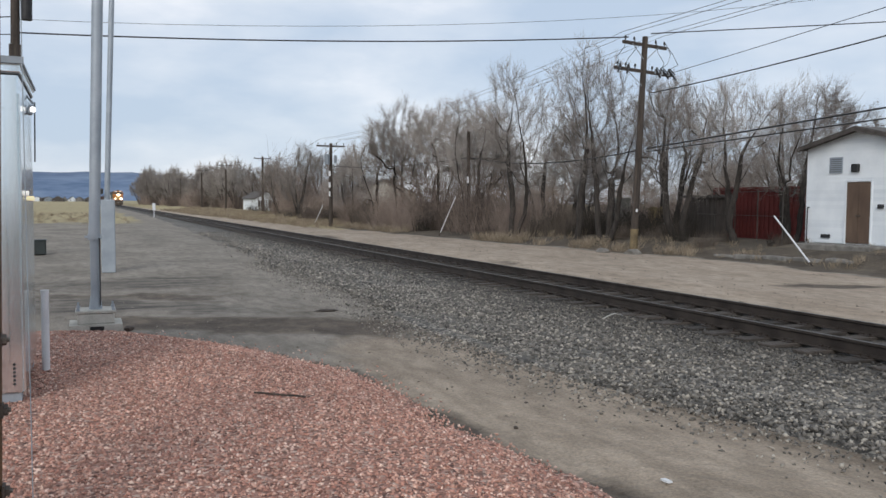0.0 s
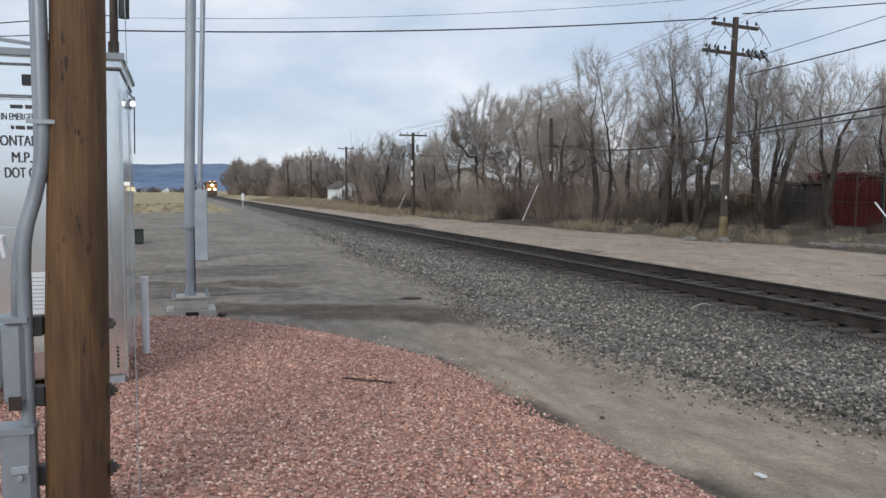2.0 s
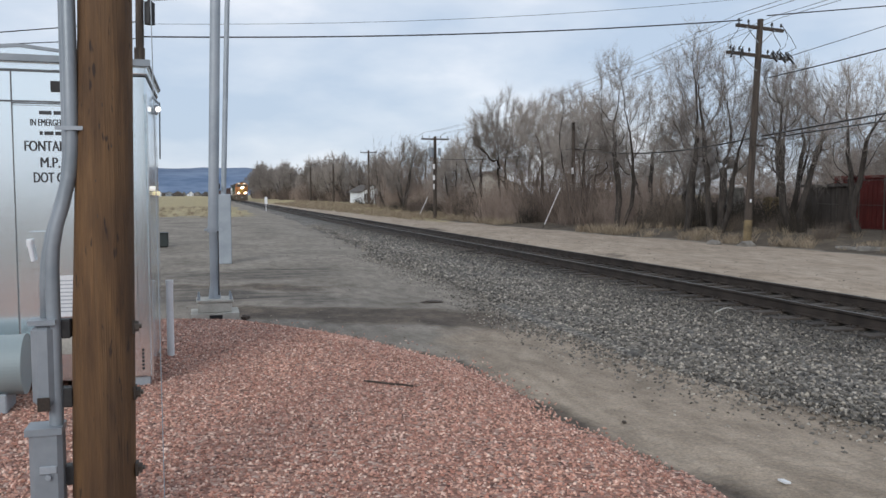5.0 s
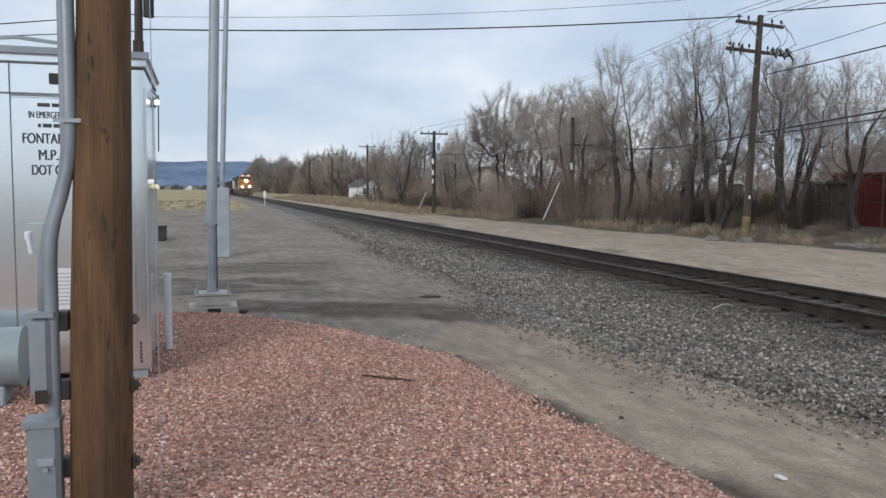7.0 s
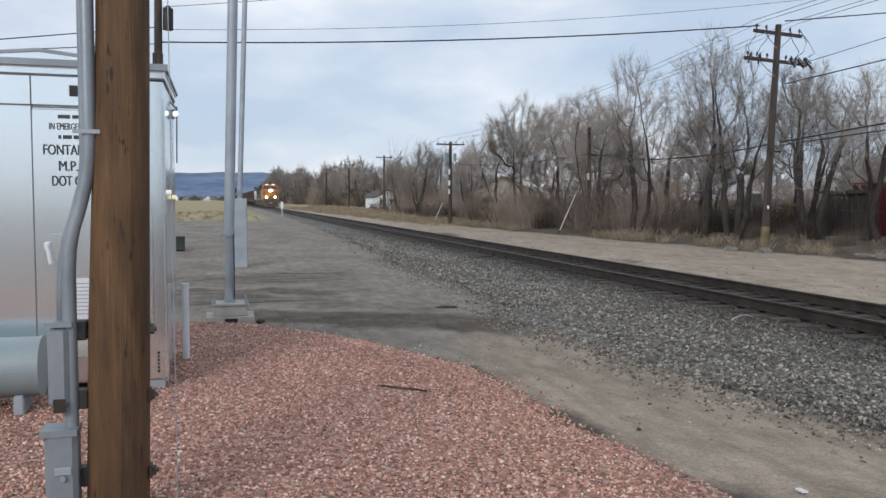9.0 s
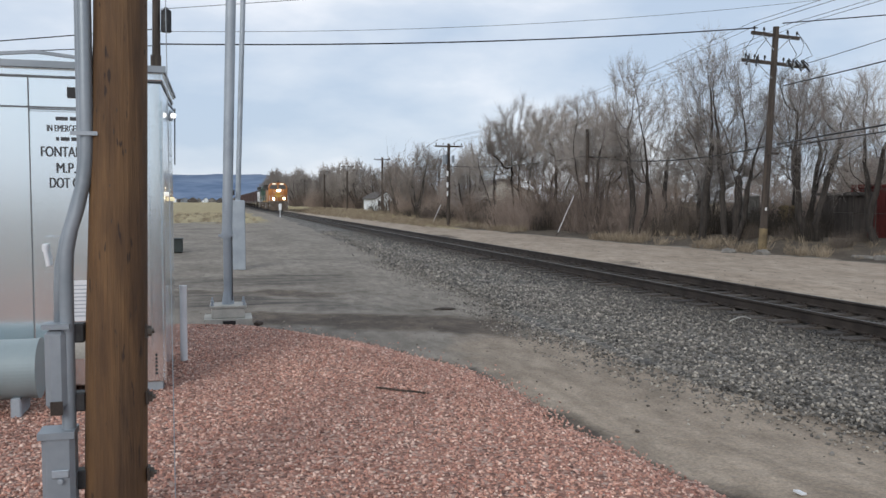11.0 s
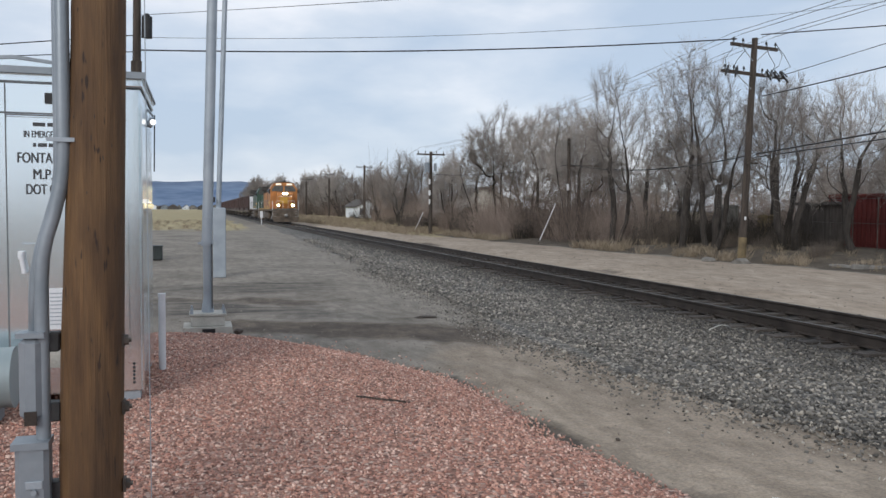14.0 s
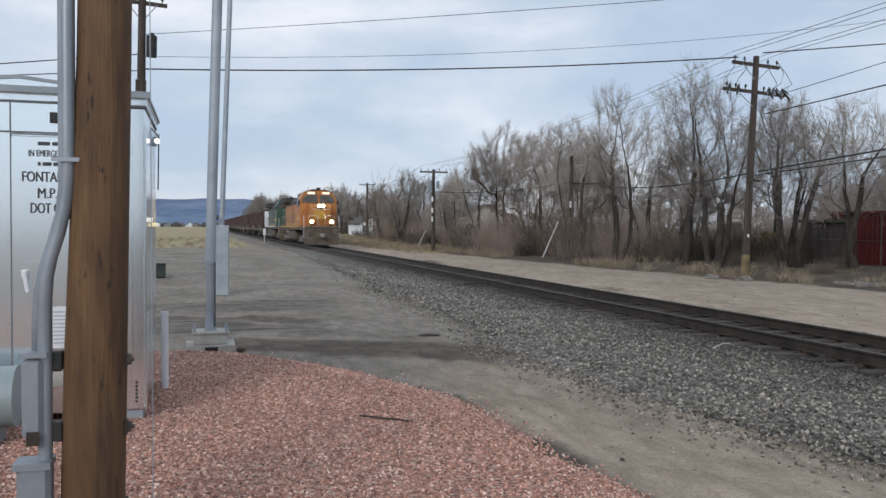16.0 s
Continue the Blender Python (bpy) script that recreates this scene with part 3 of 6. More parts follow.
def pad_stones():
    rng = np.random.default_rng(5)
    P = rng.uniform((-4.6, 2.2), (2.8, 11.3), (98000, 2))
    g = pad_gap(P[:, 0], P[:, 1])
    far = step(P[:, 1], 6.5, 11) * 0.45
    ok = (g < rng.exponential(0.11, len(P)) - 0.02) & (rng.random(len(P)) > far) & (P[:, 0] > -0.62 * P[:, 1] * 0.5 - 0.9)
    P = P[ok]
    z = pad_z(P[:, 0], P[:, 1])
    z = np.where(pad_gap(P[:, 0], P[:, 1]) > 0.12, np.maximum(z, ground_z(P[:, 0], P[:, 1])), z)
    scatter("granite_chips", np.column_stack([P, z + 0.002]), 0.0265, M_PINK_STONE, "loose pink and pale granite chips on the pad", "gravel", 6)


pad_stones()

# ---- railway ----
TRACK_X, RAIL_Z, TIE_Z = 9.55, -0.12, -0.295
BED = [(4.1, -0.50), (4.7, -0.240), (5.5, -0.228), (6.4, -0.24), (7.2, -0.262), (7.8, -0.300), (8.2, -0.332), (9.55, -0.352), (10.9, -0.332), (11.3, -0.33), (11.7, -0.40), (12.3, -0.52)]


def bed_z(x, y):
    return np.interp(x, [p[0] for p in BED], [p[1] for p in BED]) + 0.02 * wave(np.asarray(x, float), np.asarray(y, float), 1.3, 7) * step(x, 4.3, 5) * (1 - step(x, 7, 7.8))


def build_bed():
    ys = np.unique(np.concatenate([np.arange(-40, 0, 4.0), np.arange(0, 40, 0.4), np.arange(40, 120, 2), np.linspace(120, 1500, 60)]))
    xs = np.array([p[0] for p in BED])
    X, Y = np.meshgrid(xs, ys)
    Z = bed_z(X, Y)
    X = X + toe(Y) * np.clip((7.9 - X) / 3.0, 0, 1)
    ny, nx = X.shape
    idx = np.arange(nx * ny).reshape(ny, nx)
    q = np.stack([idx[:-1, :-1], idx[:-1, 1:], idx[1:, 1:], idx[1:, :-1]], -1).reshape(-1, 4)
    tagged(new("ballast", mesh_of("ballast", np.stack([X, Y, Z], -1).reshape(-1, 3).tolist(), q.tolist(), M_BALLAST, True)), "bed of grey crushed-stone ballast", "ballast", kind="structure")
    rng = np.random.default_rng(8)
    P1 = rng.uniform((3.8, 1.5), (12.0, 16), (56000, 2))
    P2 = rng.uniform((4.0, 16), (12.0, 48), (32000, 2))
    P = np.concatenate([P1, P2])
    edge = P[:, 0] - 4.35 - toe(P[:, 1])
    inner = np.abs(P[:, 0] - TRACK_X) < 1.35
    ok = (edge > 0.25 - rng.exponential(0.16, len(P))) & (rng.random(len(P)) > np.where(inner, 0.62, 0.12)) & (P[:, 0] < 11.5 + rng.exponential(0.25, len(P)))
    ok &= (np.abs(np.abs(P[:, 0] - TRACK_X) - 0.7525) > 0.1)
    P = P[ok]
    z = np.maximum(bed_z(P[:, 0], P[:, 1]), np.where(P[:, 0] < 6, ground_z(P[:, 0], P[:, 1]), -9))
    scatter("ballast_stones", np.column_stack([P, z + 0.008]), 0.054 + 0.024 * step(P[:, 1:], 10, 22), M_BALLAST_STONE, "loose angular grey ballast stones", "ballast", 9)
    S = rng.uniform((3.6, 2.0), (7.0, 24), (26000, 2))
    e = S[:, 0] - 4.3 - toe(S[:, 1])
    S = S[(rng.random(len(S)) < np.exp(-((e - 0.15) / 0.55) ** 2)) & (e > -1.2)]
    zs = np.maximum(bed_z(S[:, 0], S[:, 1]), ground_z(S[:, 0], S[:, 1]))
    scatter("ballast_fines", np.column_stack([S, zs + 0.004]), 0.034, M_BALLAST_STONE, "small grey gravel at the foot of the ballast", "gravel", 10)


build_bed()


def build_track():
    track = thing("railway_track", pose(TRACK_X, 0, RAIL_Z), "single railway track of dark rails on timber ties", "railway track", kind="structure")
    head = [(-0.037, 0), (-0.037, -0.03), (-0.009, -0.045), (-0.009, -0.145), (-0.075, -0.16), (-0.075, -0.172), (0.075, -0.172), (0.075, -0.16), (0.009, -0.145), (0.009, -0.045), (0.037, -0.03), (0.037, 0)]
    for sx in (-1, 1):
        r = part("rail", prism([(sx * 0.7525 + a, b) for a, b in head], "y", -60, 1500), M_RAIL, track, "dark rusty steel rail")
        part("rail_head", B((sx * 0.7525, 720, 0.0015), (0.058, 1560, 0.003)), M_RAIL_TOP, r, "worn shiny running surface")
    rng = random.Random(3)
    tie = bmesh.new()
    box(tie, (0, 0, -0.09), (2.6, 0.225, 0.18), bevel=0.012)
    tie_me = bpy.data.meshes.new("tie")
    tie.to_mesh(tie_me)
    tie.free()
    tie_me.materials.append(M_TIE)
    plate = bmesh.new()
    box(plate, (0, 0, 0.006), (0.34, 0.19, 0.012))
    for sx in (-0.1, 0.1):
        for sy in (-0.06, 0.06):
            box(plate, (sx, sy, 0.025), (0.03, 0.03, 0.03))
    plate_me = bpy.data.meshes.new("tie_plate")
    plate.to_mesh(plate_me)
    plate.free()
    plate_me.materials.append(M_RAIL)
    for i in range(230):
        t = new("tie", tie_me)
        t.parent = track
        t.matrix_local = pose(rng.uniform(-0.05, 0.05), 2 + i * 0.54 + rng.uniform(-0.04, 0.04), TIE_Z - RAIL_Z + rng.uniform(-0.012, 0.006), 0, rng.uniform(-0.4, 0.4), rng.uniform(-1.3, 1.3))
        if i < 60:
            for sx in (-1, 1):
                p = new("tie_plate", plate_me)
                p.parent = t
                p.matrix_local = pose(sx * 0.7525, 0, 0.001)


build_track()


def dirt_pebbles():
    """Pebbles and crumbs of earth strewn over the dirt, thicker beside the gravel and the ballast."""
    rng = np.random.default_rng(12)
    P = rng.uniform((-6, 2.5), (5.6, 30), (17000, 2))
    gap = pad_gap(P[:, 0], P[:, 1])
    edge = np.abs(P[:, 0] - 4.3 - toe(P[:, 1]))
    like = 0.10 + 0.55 * np.exp(-gap / 0.35) + 0.3 * np.exp(-edge / 0.5) + 0.2 * np.clip(wave(P[:, 0], P[:, 1], 1.1, 8), 0, 1)
    P = P[(gap > 0.1) & (rng.random(len(P)) < like)]
    scatter("dirt_pebbles", np.column_stack([P, ground_z(P[:, 0], P[:, 1]) + 0.002]), 0.026, M_DIRT_STONE, "small pebbles strewn over the dirt", "pebbles", 13)
    L = rng.uniform((11.4, 6), (20, 40), (5000, 2))
    L = L[rng.random(len(L)) < np.exp(-(L[:, 0] - 11.4) / 1.2) + 0.12]
    scatter("lane_pebbles", np.column_stack([L, ground_z(L[:, 0], L[:, 1]) + 0.003]), 0.05, M_DIRT_STONE, "pale pebbles along the lane", "pebbles", 14)


dirt_pebbles()


# ---- roadside things ----
def build_cabinet():
    """Railway signal cabinet: sheet-metal box with a low gable roof and a front door."""
    W, D, H, PK = 1.80, 1.62, 2.575, 2.67
    cab = thing("signal_cabinet", pose(-0.43 - W / 2, 6.83, 0.0), "silver sheet-metal railway signal cabinet with low gable roof", "cabinet")
    h = W / 2
    part("body", B((0, D / 2, 1.282), (W - 0.02, D, 2.404), bevel=0.012), M_ALU, cab)
    part("header_panel", B((-0.17, -0.004, 2.372), (1.42, 0.016, 0.222), bevel=0.004), M_ALU, cab)
    part("eave_gap", B((0, D / 2 - 0.004, 2.490), (W - 0.01, D + 0.01, 0.011)), M_ALU_DARK, cab)
    part("eave_band", B((0, D / 2, 2.527), (W + 0.01, D + 0.03, 0.062), bevel=0.005), M_ALU, cab)
    part("roof", prism([(-h - 0.015, H - 0.025), (-h - 0.015, H), (0, PK), (h + 0.015, H), (h + 0.015, H - 0.025)], "y", -0.05, D + 0.05), M_ALU, cab)
    part("drip_edge", prism([(-h - 0.025, H - 0.01), (0, PK - 0.012), (h + 0.025, H - 0.01), (h + 0.025, H + 0.012), (0, PK + 0.012), (-h - 0.025, H + 0.012)], "y", -0.065, D + 0.065), M_CONDUIT, cab)
    part("fascia_band", B((0, -0.070, H + 0.002), (W + 0.07, 0.012, 0.05)), M_CONDUIT, cab, "grey fascia band under the gable")
    # two glowing studs stand in for bright reflections on the side wall
    for y, z, c in ((0.35, 1.60, (1.0, 0.95, 0.85)), (1.05, 1.56, (1.0, 0.85, 0.5))):
        part("indicator_light", Rod((h - 0.01, y, z), (h + 0.028, y, z), 0.018, seg=12), glow("side_glint_glow", c, 0.5), cab, "small glowing stud in place of a bright reflection")
    part("shadow_gap", B((-0.225, -0.004, 2.257), (1.35, 0.02, 0.007)), M_ALU_DARK, cab)
    door = part("door", B((0.37, -0.012, 1.27), (0.86, 0.024, 1.92), bevel=0.006), M_ALU, cab)
    for sx in (-0.066,):
        part("door_seam", B((sx, -0.006, 1.27), (0.007, 0.022, 1.95)), M_ALU_DARK, door)
    part("door_seam", B((0.2, -0.006, 2.245), (0.54, 0.022, 0.007)), M_ALU_DARK, door)
    part("header_seam", B((-0.066, -0.009, 2.372), (0.008, 0.022, 0.222)), M_ALU_DARK, cab)
    part("lock_plate", B((0.09, -0.028, 1.12), (0.12, 0.012, 0.30), bevel=0.004), M_ALU, door)
    part("door_handle", box(Rod((0.035, -0.085, 1.19), (0.06, -0.085, 1.04), 0.016), (0.035, -0.055, 1.18), (0.04, 0.06, 0.06), bevel=0.006), M_PLASTIC, door, "bright swing handle with padlock hasp")
    part("data_plate", B((0.275, -0.03, 2.375), (0.13, 0.012, 0.08)), M_BLACK, cab, "small dark data plate")
    notice = part("paper_notice", B((0.30, -0.027, 0.76), (0.18, 0.006, 0.32)), M_PLASTIC, door, "white notice with faint lines")
    for i in range(9):
        part("text_line", B((0.30, -0.0315, 0.64 + i * 0.03), (0.15, 0.002, 0.008)), M_GALV, notice)
    part("lower_panel", B((0.30, -0.02, 0.38), (0.18, 0.02, 0.16)), M_CONCRETE, cab)
    part("side_trim", B((h - 0.004, 0.02, 1.2), (0.012, 0.05, 2.28)), M_ALU, cab)
    for i in range(6):
        part("vent_slot", Rod((h - 0.075, -0.006, 0.15 + 0.03 * i), (h - 0.075, 0.03, 0.15 + 0.03 * i), 0.011, seg=8), M_BLACK, cab)
    for sx in (-1, 1):
        for y in (0.1, D - 0.1):
            part("leg", B((sx * (h - 0.1), y, 0.03), (0.14, 0.14, 0.16)), M_GALV, cab)
    lamp = part("side_lamp", B((h + 0.015, 1.0, 2.32), (0.05, 0.08, 0.09), (0, 20, 0), 0.012), M_GALV, cab, "small wall lamp with lit lens")
    part("lamp_arm", Rod((h - 0.02, 1.0, 2.45), (h + 0.04, 1.0, 2.37), 0.010), M_GALV, lamp)
    part("lamp_lens", Rod((h + 0.037, 0.945, 2.32), (h + 0.037, 0.96, 2.32), 0.024, seg=14), glow("lit_lamp_lens", (1.0, 0.97, 0.92), 1.6), lamp)
    part("drop_cable", Rod((h + 0.02, 1.58, 2.45), (h + 0.012, 1.58, 1.9), 0.006), M_CABLE, cab)
    # the writing on the door
    dep = bpy.context.evaluated_depsgraph_get()

    def words(text, x, z, size, width):
        c = bpy.data.curves.new("lettering", "FONT")
        c.body, c.size, c.extrude = text, size, 0.001
        o = new("lettering", c)
        dep.update()
        me = bpy.data.meshes.new_from_object(o.evaluated_get(bpy.context.evaluated_depsgraph_get()))
        bpy.data.objects.remove(o)
        me.materials.clear()
        me.materials.append(M_INK)
        xs = [v.co.x for v in me.vertices]
        k = width / (max(xs) - min(xs))
        for v in me.vertices:
            v.co.x = (v.co.x - min(xs)) * k
        # two strokes side by side give the heavy letters
        for dx, dy in ((0.0, 0.0), (size * 0.045, 0.0006)):
            ob = new("lettering", me)
            ob.parent = door
            ob.matrix_local = pose(x + 0.018 + dx, -0.0265 - dy, z, 90, 0, 0)

    words("IN EMERGENCY", 0.042, 2.075, 0.072, 0.292)
    words("FONTAIN", -0.004, 1.882, 0.112, 0.312)
    words("M.P.", 0.104, 1.757, 0.112, 0.134)
    words("DOT C", 0.053, 1.642, 0.112, 0.205)
    for x0, x1, z in ((0.104, 0.19, 2.174), (0.205, 0.26, 2.174), (0.27, 0.36, 2.174), (0.104, 0.125, 2.018), (0.137, 0.20, 2.018), (0.212, 0.29, 2.018)):
        part("text_bar", B(((x0 + x1) / 2 + 0.02, -0.0265, z), (x1 - x0, 0.004, 0.028)), M_INK, door)
    return cab


def build_tank():
    t = thing("steel_drum", pose(-1.69, 6.38, 0.0), "grey round steel drum lying on the gravel", "drum")
    bm = Rod((-0.45, 0, 0.325), (0.42, 0, 0.325), 0.215, seg=56)
    part("shell", bm, M_TANK, t, smooth=False)
    for x in (-0.44, 0.41):
        part("rim", Rod((x - 0.012, 0, 0.325), (x + 0.012, 0, 0.325), 0.219, seg=56), M_TANK, t)
    for x in (-0.3, 0.28):
        part("cradle", B((x, 0, 0.06), (0.07, 0.30, 0.16), bevel=0.01), M_GALV, t)


def build_near_pole():
    """Treated timber pole with conduits on stand-off brackets."""
    x0, y0 = -0.475, 3.90
    pole = thing("timber_pole", pose(x0, y0, 0.0), "round brown treated timber utility pole", "pole")
    rings = [(-0.25, 0.0, 0.138), (0.2, 0.0, 0.1355), (0.92, 0.015, 0.133), (1.6, 0.035, 0.123), (2.28, 0.055, 0.114), (4.5, 0.09, 0.105), (9.0, 0.15, 0.09)]
    V, F, n = [], [], 40
    rnd = random.Random(4)
    groove = [1 + rnd.uniform(-0.012, 0.008) for _ in range(n)]
    for z, dx, r in rings:
        for k in range(n):
            a = 2 * math.pi * k / n
            V.append((dx + r * groove[k] * math.cos(a), r * groove[k] * math.sin(a), z))
    for i in range(len(rings) - 1):
        for k in range(n):
            a, b = i * n + k, i * n + (k + 1) % n
            F.append((a, b, b + n, a + n))
    F += [tuple(range(n))[::-1], tuple(range(len(V) - n, len(V)))]
    shaft = new("shaft", mesh_of("shaft", V, F, M_WOODPOLE, True))
    shaft.parent = pole
    for z in (0.95, 0.645, 0.29):
        part("through_bolt", rod(Rod((-0.16, -0.02, z), (0.178, -0.02, z), 0.011, seg=8), (0.148, -0.02, z), (0.166, -0.02, z), 0.024, seg=6), M_RAIL_TOP, pole, "weathered steel bolt with nut")
        part("washer_plate", B((0.143, -0.02, z), (0.012, 0.06, 0.06)), M_RAIL, pole)
    for z, w in ((0.955, 0.10), (0.645, 0.10), (0.29, 0.10)):
        part("standoff_bracket", B((-0.165, -0.02, z), (w, 0.07, 0.085), bevel=0.006), M_BLACK, pole, "black stand-off bracket")
    zs, ds, rs = zip(*rings)
    for k in range(16):
        a, z, ln = rnd.uniform(3.4, 6.0), rnd.uniform(1.4, 2.7), rnd.uniform(0.008, 0.026)
        r, dx = float(np.interp(z, zs, rs)), float(np.interp(z, zs, ds))
        part("wood_check", B((dx + r * math.cos(a), r * math.sin(a), z), (0.006, 0.0035, ln), (0, 0, math.degrees(a)), 0.002), M_OLDPOLE, shaft)
    run = thing("conduit_run", pose(0, 0, 0), "pair of grey electrical conduits strapped to the timber pole", "conduit")
    yb = 3.85
    bent("conduit", [(-0.561, yb, 6.0), (-0.563, yb, 1.80), (-0.566, yb, 1.72), (-0.578, yb, 1.63), (-0.610, yb, 1.50), (-0.637, yb, 1.41), (-0.653, yb, 1.32), (-0.659, yb, 1.22), (-0.660, yb, 0.60), (-0.660, yb, 0.2), (-0.660, yb, -0.1)], 0.030, M_CONDUIT, run, 16)
    bent("conduit", [(-0.583, yb + 0.05, 6.0), (-0.586, yb + 0.05, 1.72), (-0.599, yb + 0.05, 1.60), (-0.635, yb + 0.05, 1.47), (-0.669, yb + 0.05, 1.36), (-0.689, yb + 0.05, 1.25), (-0.695, yb + 0.05, 1.15), (-0.698, yb + 0.05, 0.9)], 0.026, M_CONDUIT, run, 14)
    part("strap", box(box(bmesh.new(), (-0.55, yb - 0.034, 1.838), (0.15, 0.006, 0.018)), (-0.48, yb - 0.01, 1.845), (0.05, 0.05, 0.030)), M_GALV, run, "bright pipe strap")
    sleeve = part("junction_sleeve", box(box(bmesh.new(), (-0.70, yb + 0.0, 0.80), (0.10, 0.10, 0.375), bevel=0.03), (-0.70, yb, 0.993), (0.112, 0.11, 0.022)), M_CONDUIT, run, "grey conduit junction sleeve")
    part("sleeve_slot", B((-0.70, yb - 0.058, 0.635), (0.05, 0.008, 0.06)), M_RAIL, sleeve)
    lower = part("lower_sleeve", box(box(bmesh.new(), (-0.70, yb, 0.20), (0.135, 0.125, 0.66), bevel=0.02), (-0.705, yb, 0.515), (0.15, 0.14, 0.03)), M_CONDUIT, run, "wide grey cable guard")
    part("guard_clip", B((-0.69, yb - 0.066, 0.345), (0.07, 0.01, 0.035), bevel=0.003), M_GALV, lower)
    part("guard_bolt", Rod((-0.69, yb - 0.06, 0.315), (-0.69, yb - 0.08, 0.315), 0.012, seg=8), M_GALV, lower)


def build_masts():
    m1 = thing("steel_mast", pose(0.10, 10.84, 0.0), "tall galvanised steel mast on a bolted base", "mast")
    part("footing", prism([(-0.30, -0.27), (0.30, -0.27), (0.30, 0.27), (-0.30, 0.27)], "z", -0.12, 0.035), M_CONCRETE, m1, "pale concrete footing")
    part("base_box", B((0, 0, 0.10), (0.42, 0.40, 0.13), bevel=0.012), M_CONCRETE, m1, "grey cast base")
    part("base_opening", B((0.01, -0.262, -0.01), (0.16, 0.03, 0.05)), M_BLACK, m1)
    part("base_plate", B((0, 0, 0.185), (0.46, 0.42, 0.03), bevel=0.004), M_CONCRETE, m1, "pale flange plate")
    for sx in (-0.20, 0.20):
        for sy in (-0.17, 0.17):
            part("anchor_bolt", rod(Rod((sx, sy, 0.17), (sx, sy, 0.27), 0.013, seg=8), (sx, sy, 0.20), (sx, sy, 0.225), 0.025, seg=6), M_GALV, m1)
    part("socket", Rod((0, 0, 0.19), (0, 0, 0.36), 0.082, 0.06, 14), M_GALV, m1, smooth=False)
    part("lower_tube", Rod((0, 0, 0.3), (-0.004, 0, 1.12), 0.052, seg=16), M_GALV, m1)
    part("clamp_collar", box(Rod((-0.004, 0, 1.06), (-0.004, 0, 1.13), 0.075, seg=16), (-0.004, -0.03, 1.095), (0.22, 0.03, 0.03)), M_GALV, m1)
    part("upper_tube", Rod((-0.004, 0, 1.10), (0.17, 0, 7.5), 0.066, 0.062, 18), M_GALV, m1)
    part("ground_cable", Rod((0.055, -0.06, 0.25), (0.055, -0.06, 1.08), 0.009, seg=6), M_CABLE, m1)
    m2 = thing("steel_mast", pose(0.475, 21.5, -0.22), "tall galvanised steel mast rising from a grey pedestal", "mast")
    part("pedestal", B((0.02, 0, 0.88), (0.32, 0.32, 1.80), bevel=0.02), M_GALV, m2, "grey sheet-metal pedestal")
    part("upper_tube", Rod((0.0, 0, 1.7), (0.35, 0, 11.4), 0.066, 0.060, 16), M_GALV, m2)
    part("latch_box", B((-0.13, -0.17, 1.98), (0.10, 0.08, 0.14), bevel=0.01), M_BLACK, m2, "small dark box")
    p = thing("marker_tube", pose(-0.345, 8.11, 0.0), "slim white plastic marker tube standing in gravel", "post")
    part("tube", Rod((0, 0, -0.1), (0, 0, 0.715), 0.033, seg=16), M_PLASTIC, p)
    part("cap", Rod((0, 0, 0.705), (0, 0, 0.73), 0.037, seg=16), M_PLASTIC, p)
    b = thing("utility_box", pose(-1.42, 28.3, float(ground_z(-1.42, 28.3))), "small dark green utility box on the dirt", "utility box")
    part("body", B((0, 0, 0.24), (0.50, 0.45, 0.44), bevel=0.02), M_GREEN, b)
    part("lid", B((0, 0, 0.475), (0.54, 0.49, 0.04), bevel=0.012), M_GREEN, b)
    c = tagged(new("dark_clod", mesh_of("dark_clod", *clod(0.06, 3), M_OLDPOLE)), "dark clod of earth at the gravel's edge", "clod")
    c.matrix_world = pose(0.47, 10.5, -0.02)


def clod(r, seed):
    bm = bmesh.new()
    bmesh.ops.create_icosphere(bm, subdivisions=2, radius=r)
    rnd = random.Random(seed)
    for v in bm.verts:
        v.co *= rnd.uniform(0.75, 1.15)
        v.co.z *= 0.6
    bm.verts.index_update()
    out = [tuple(v.co) for v in bm.verts], [tuple(v.index for v in f.verts) for f in bm.faces]
    bm.free()
    return out


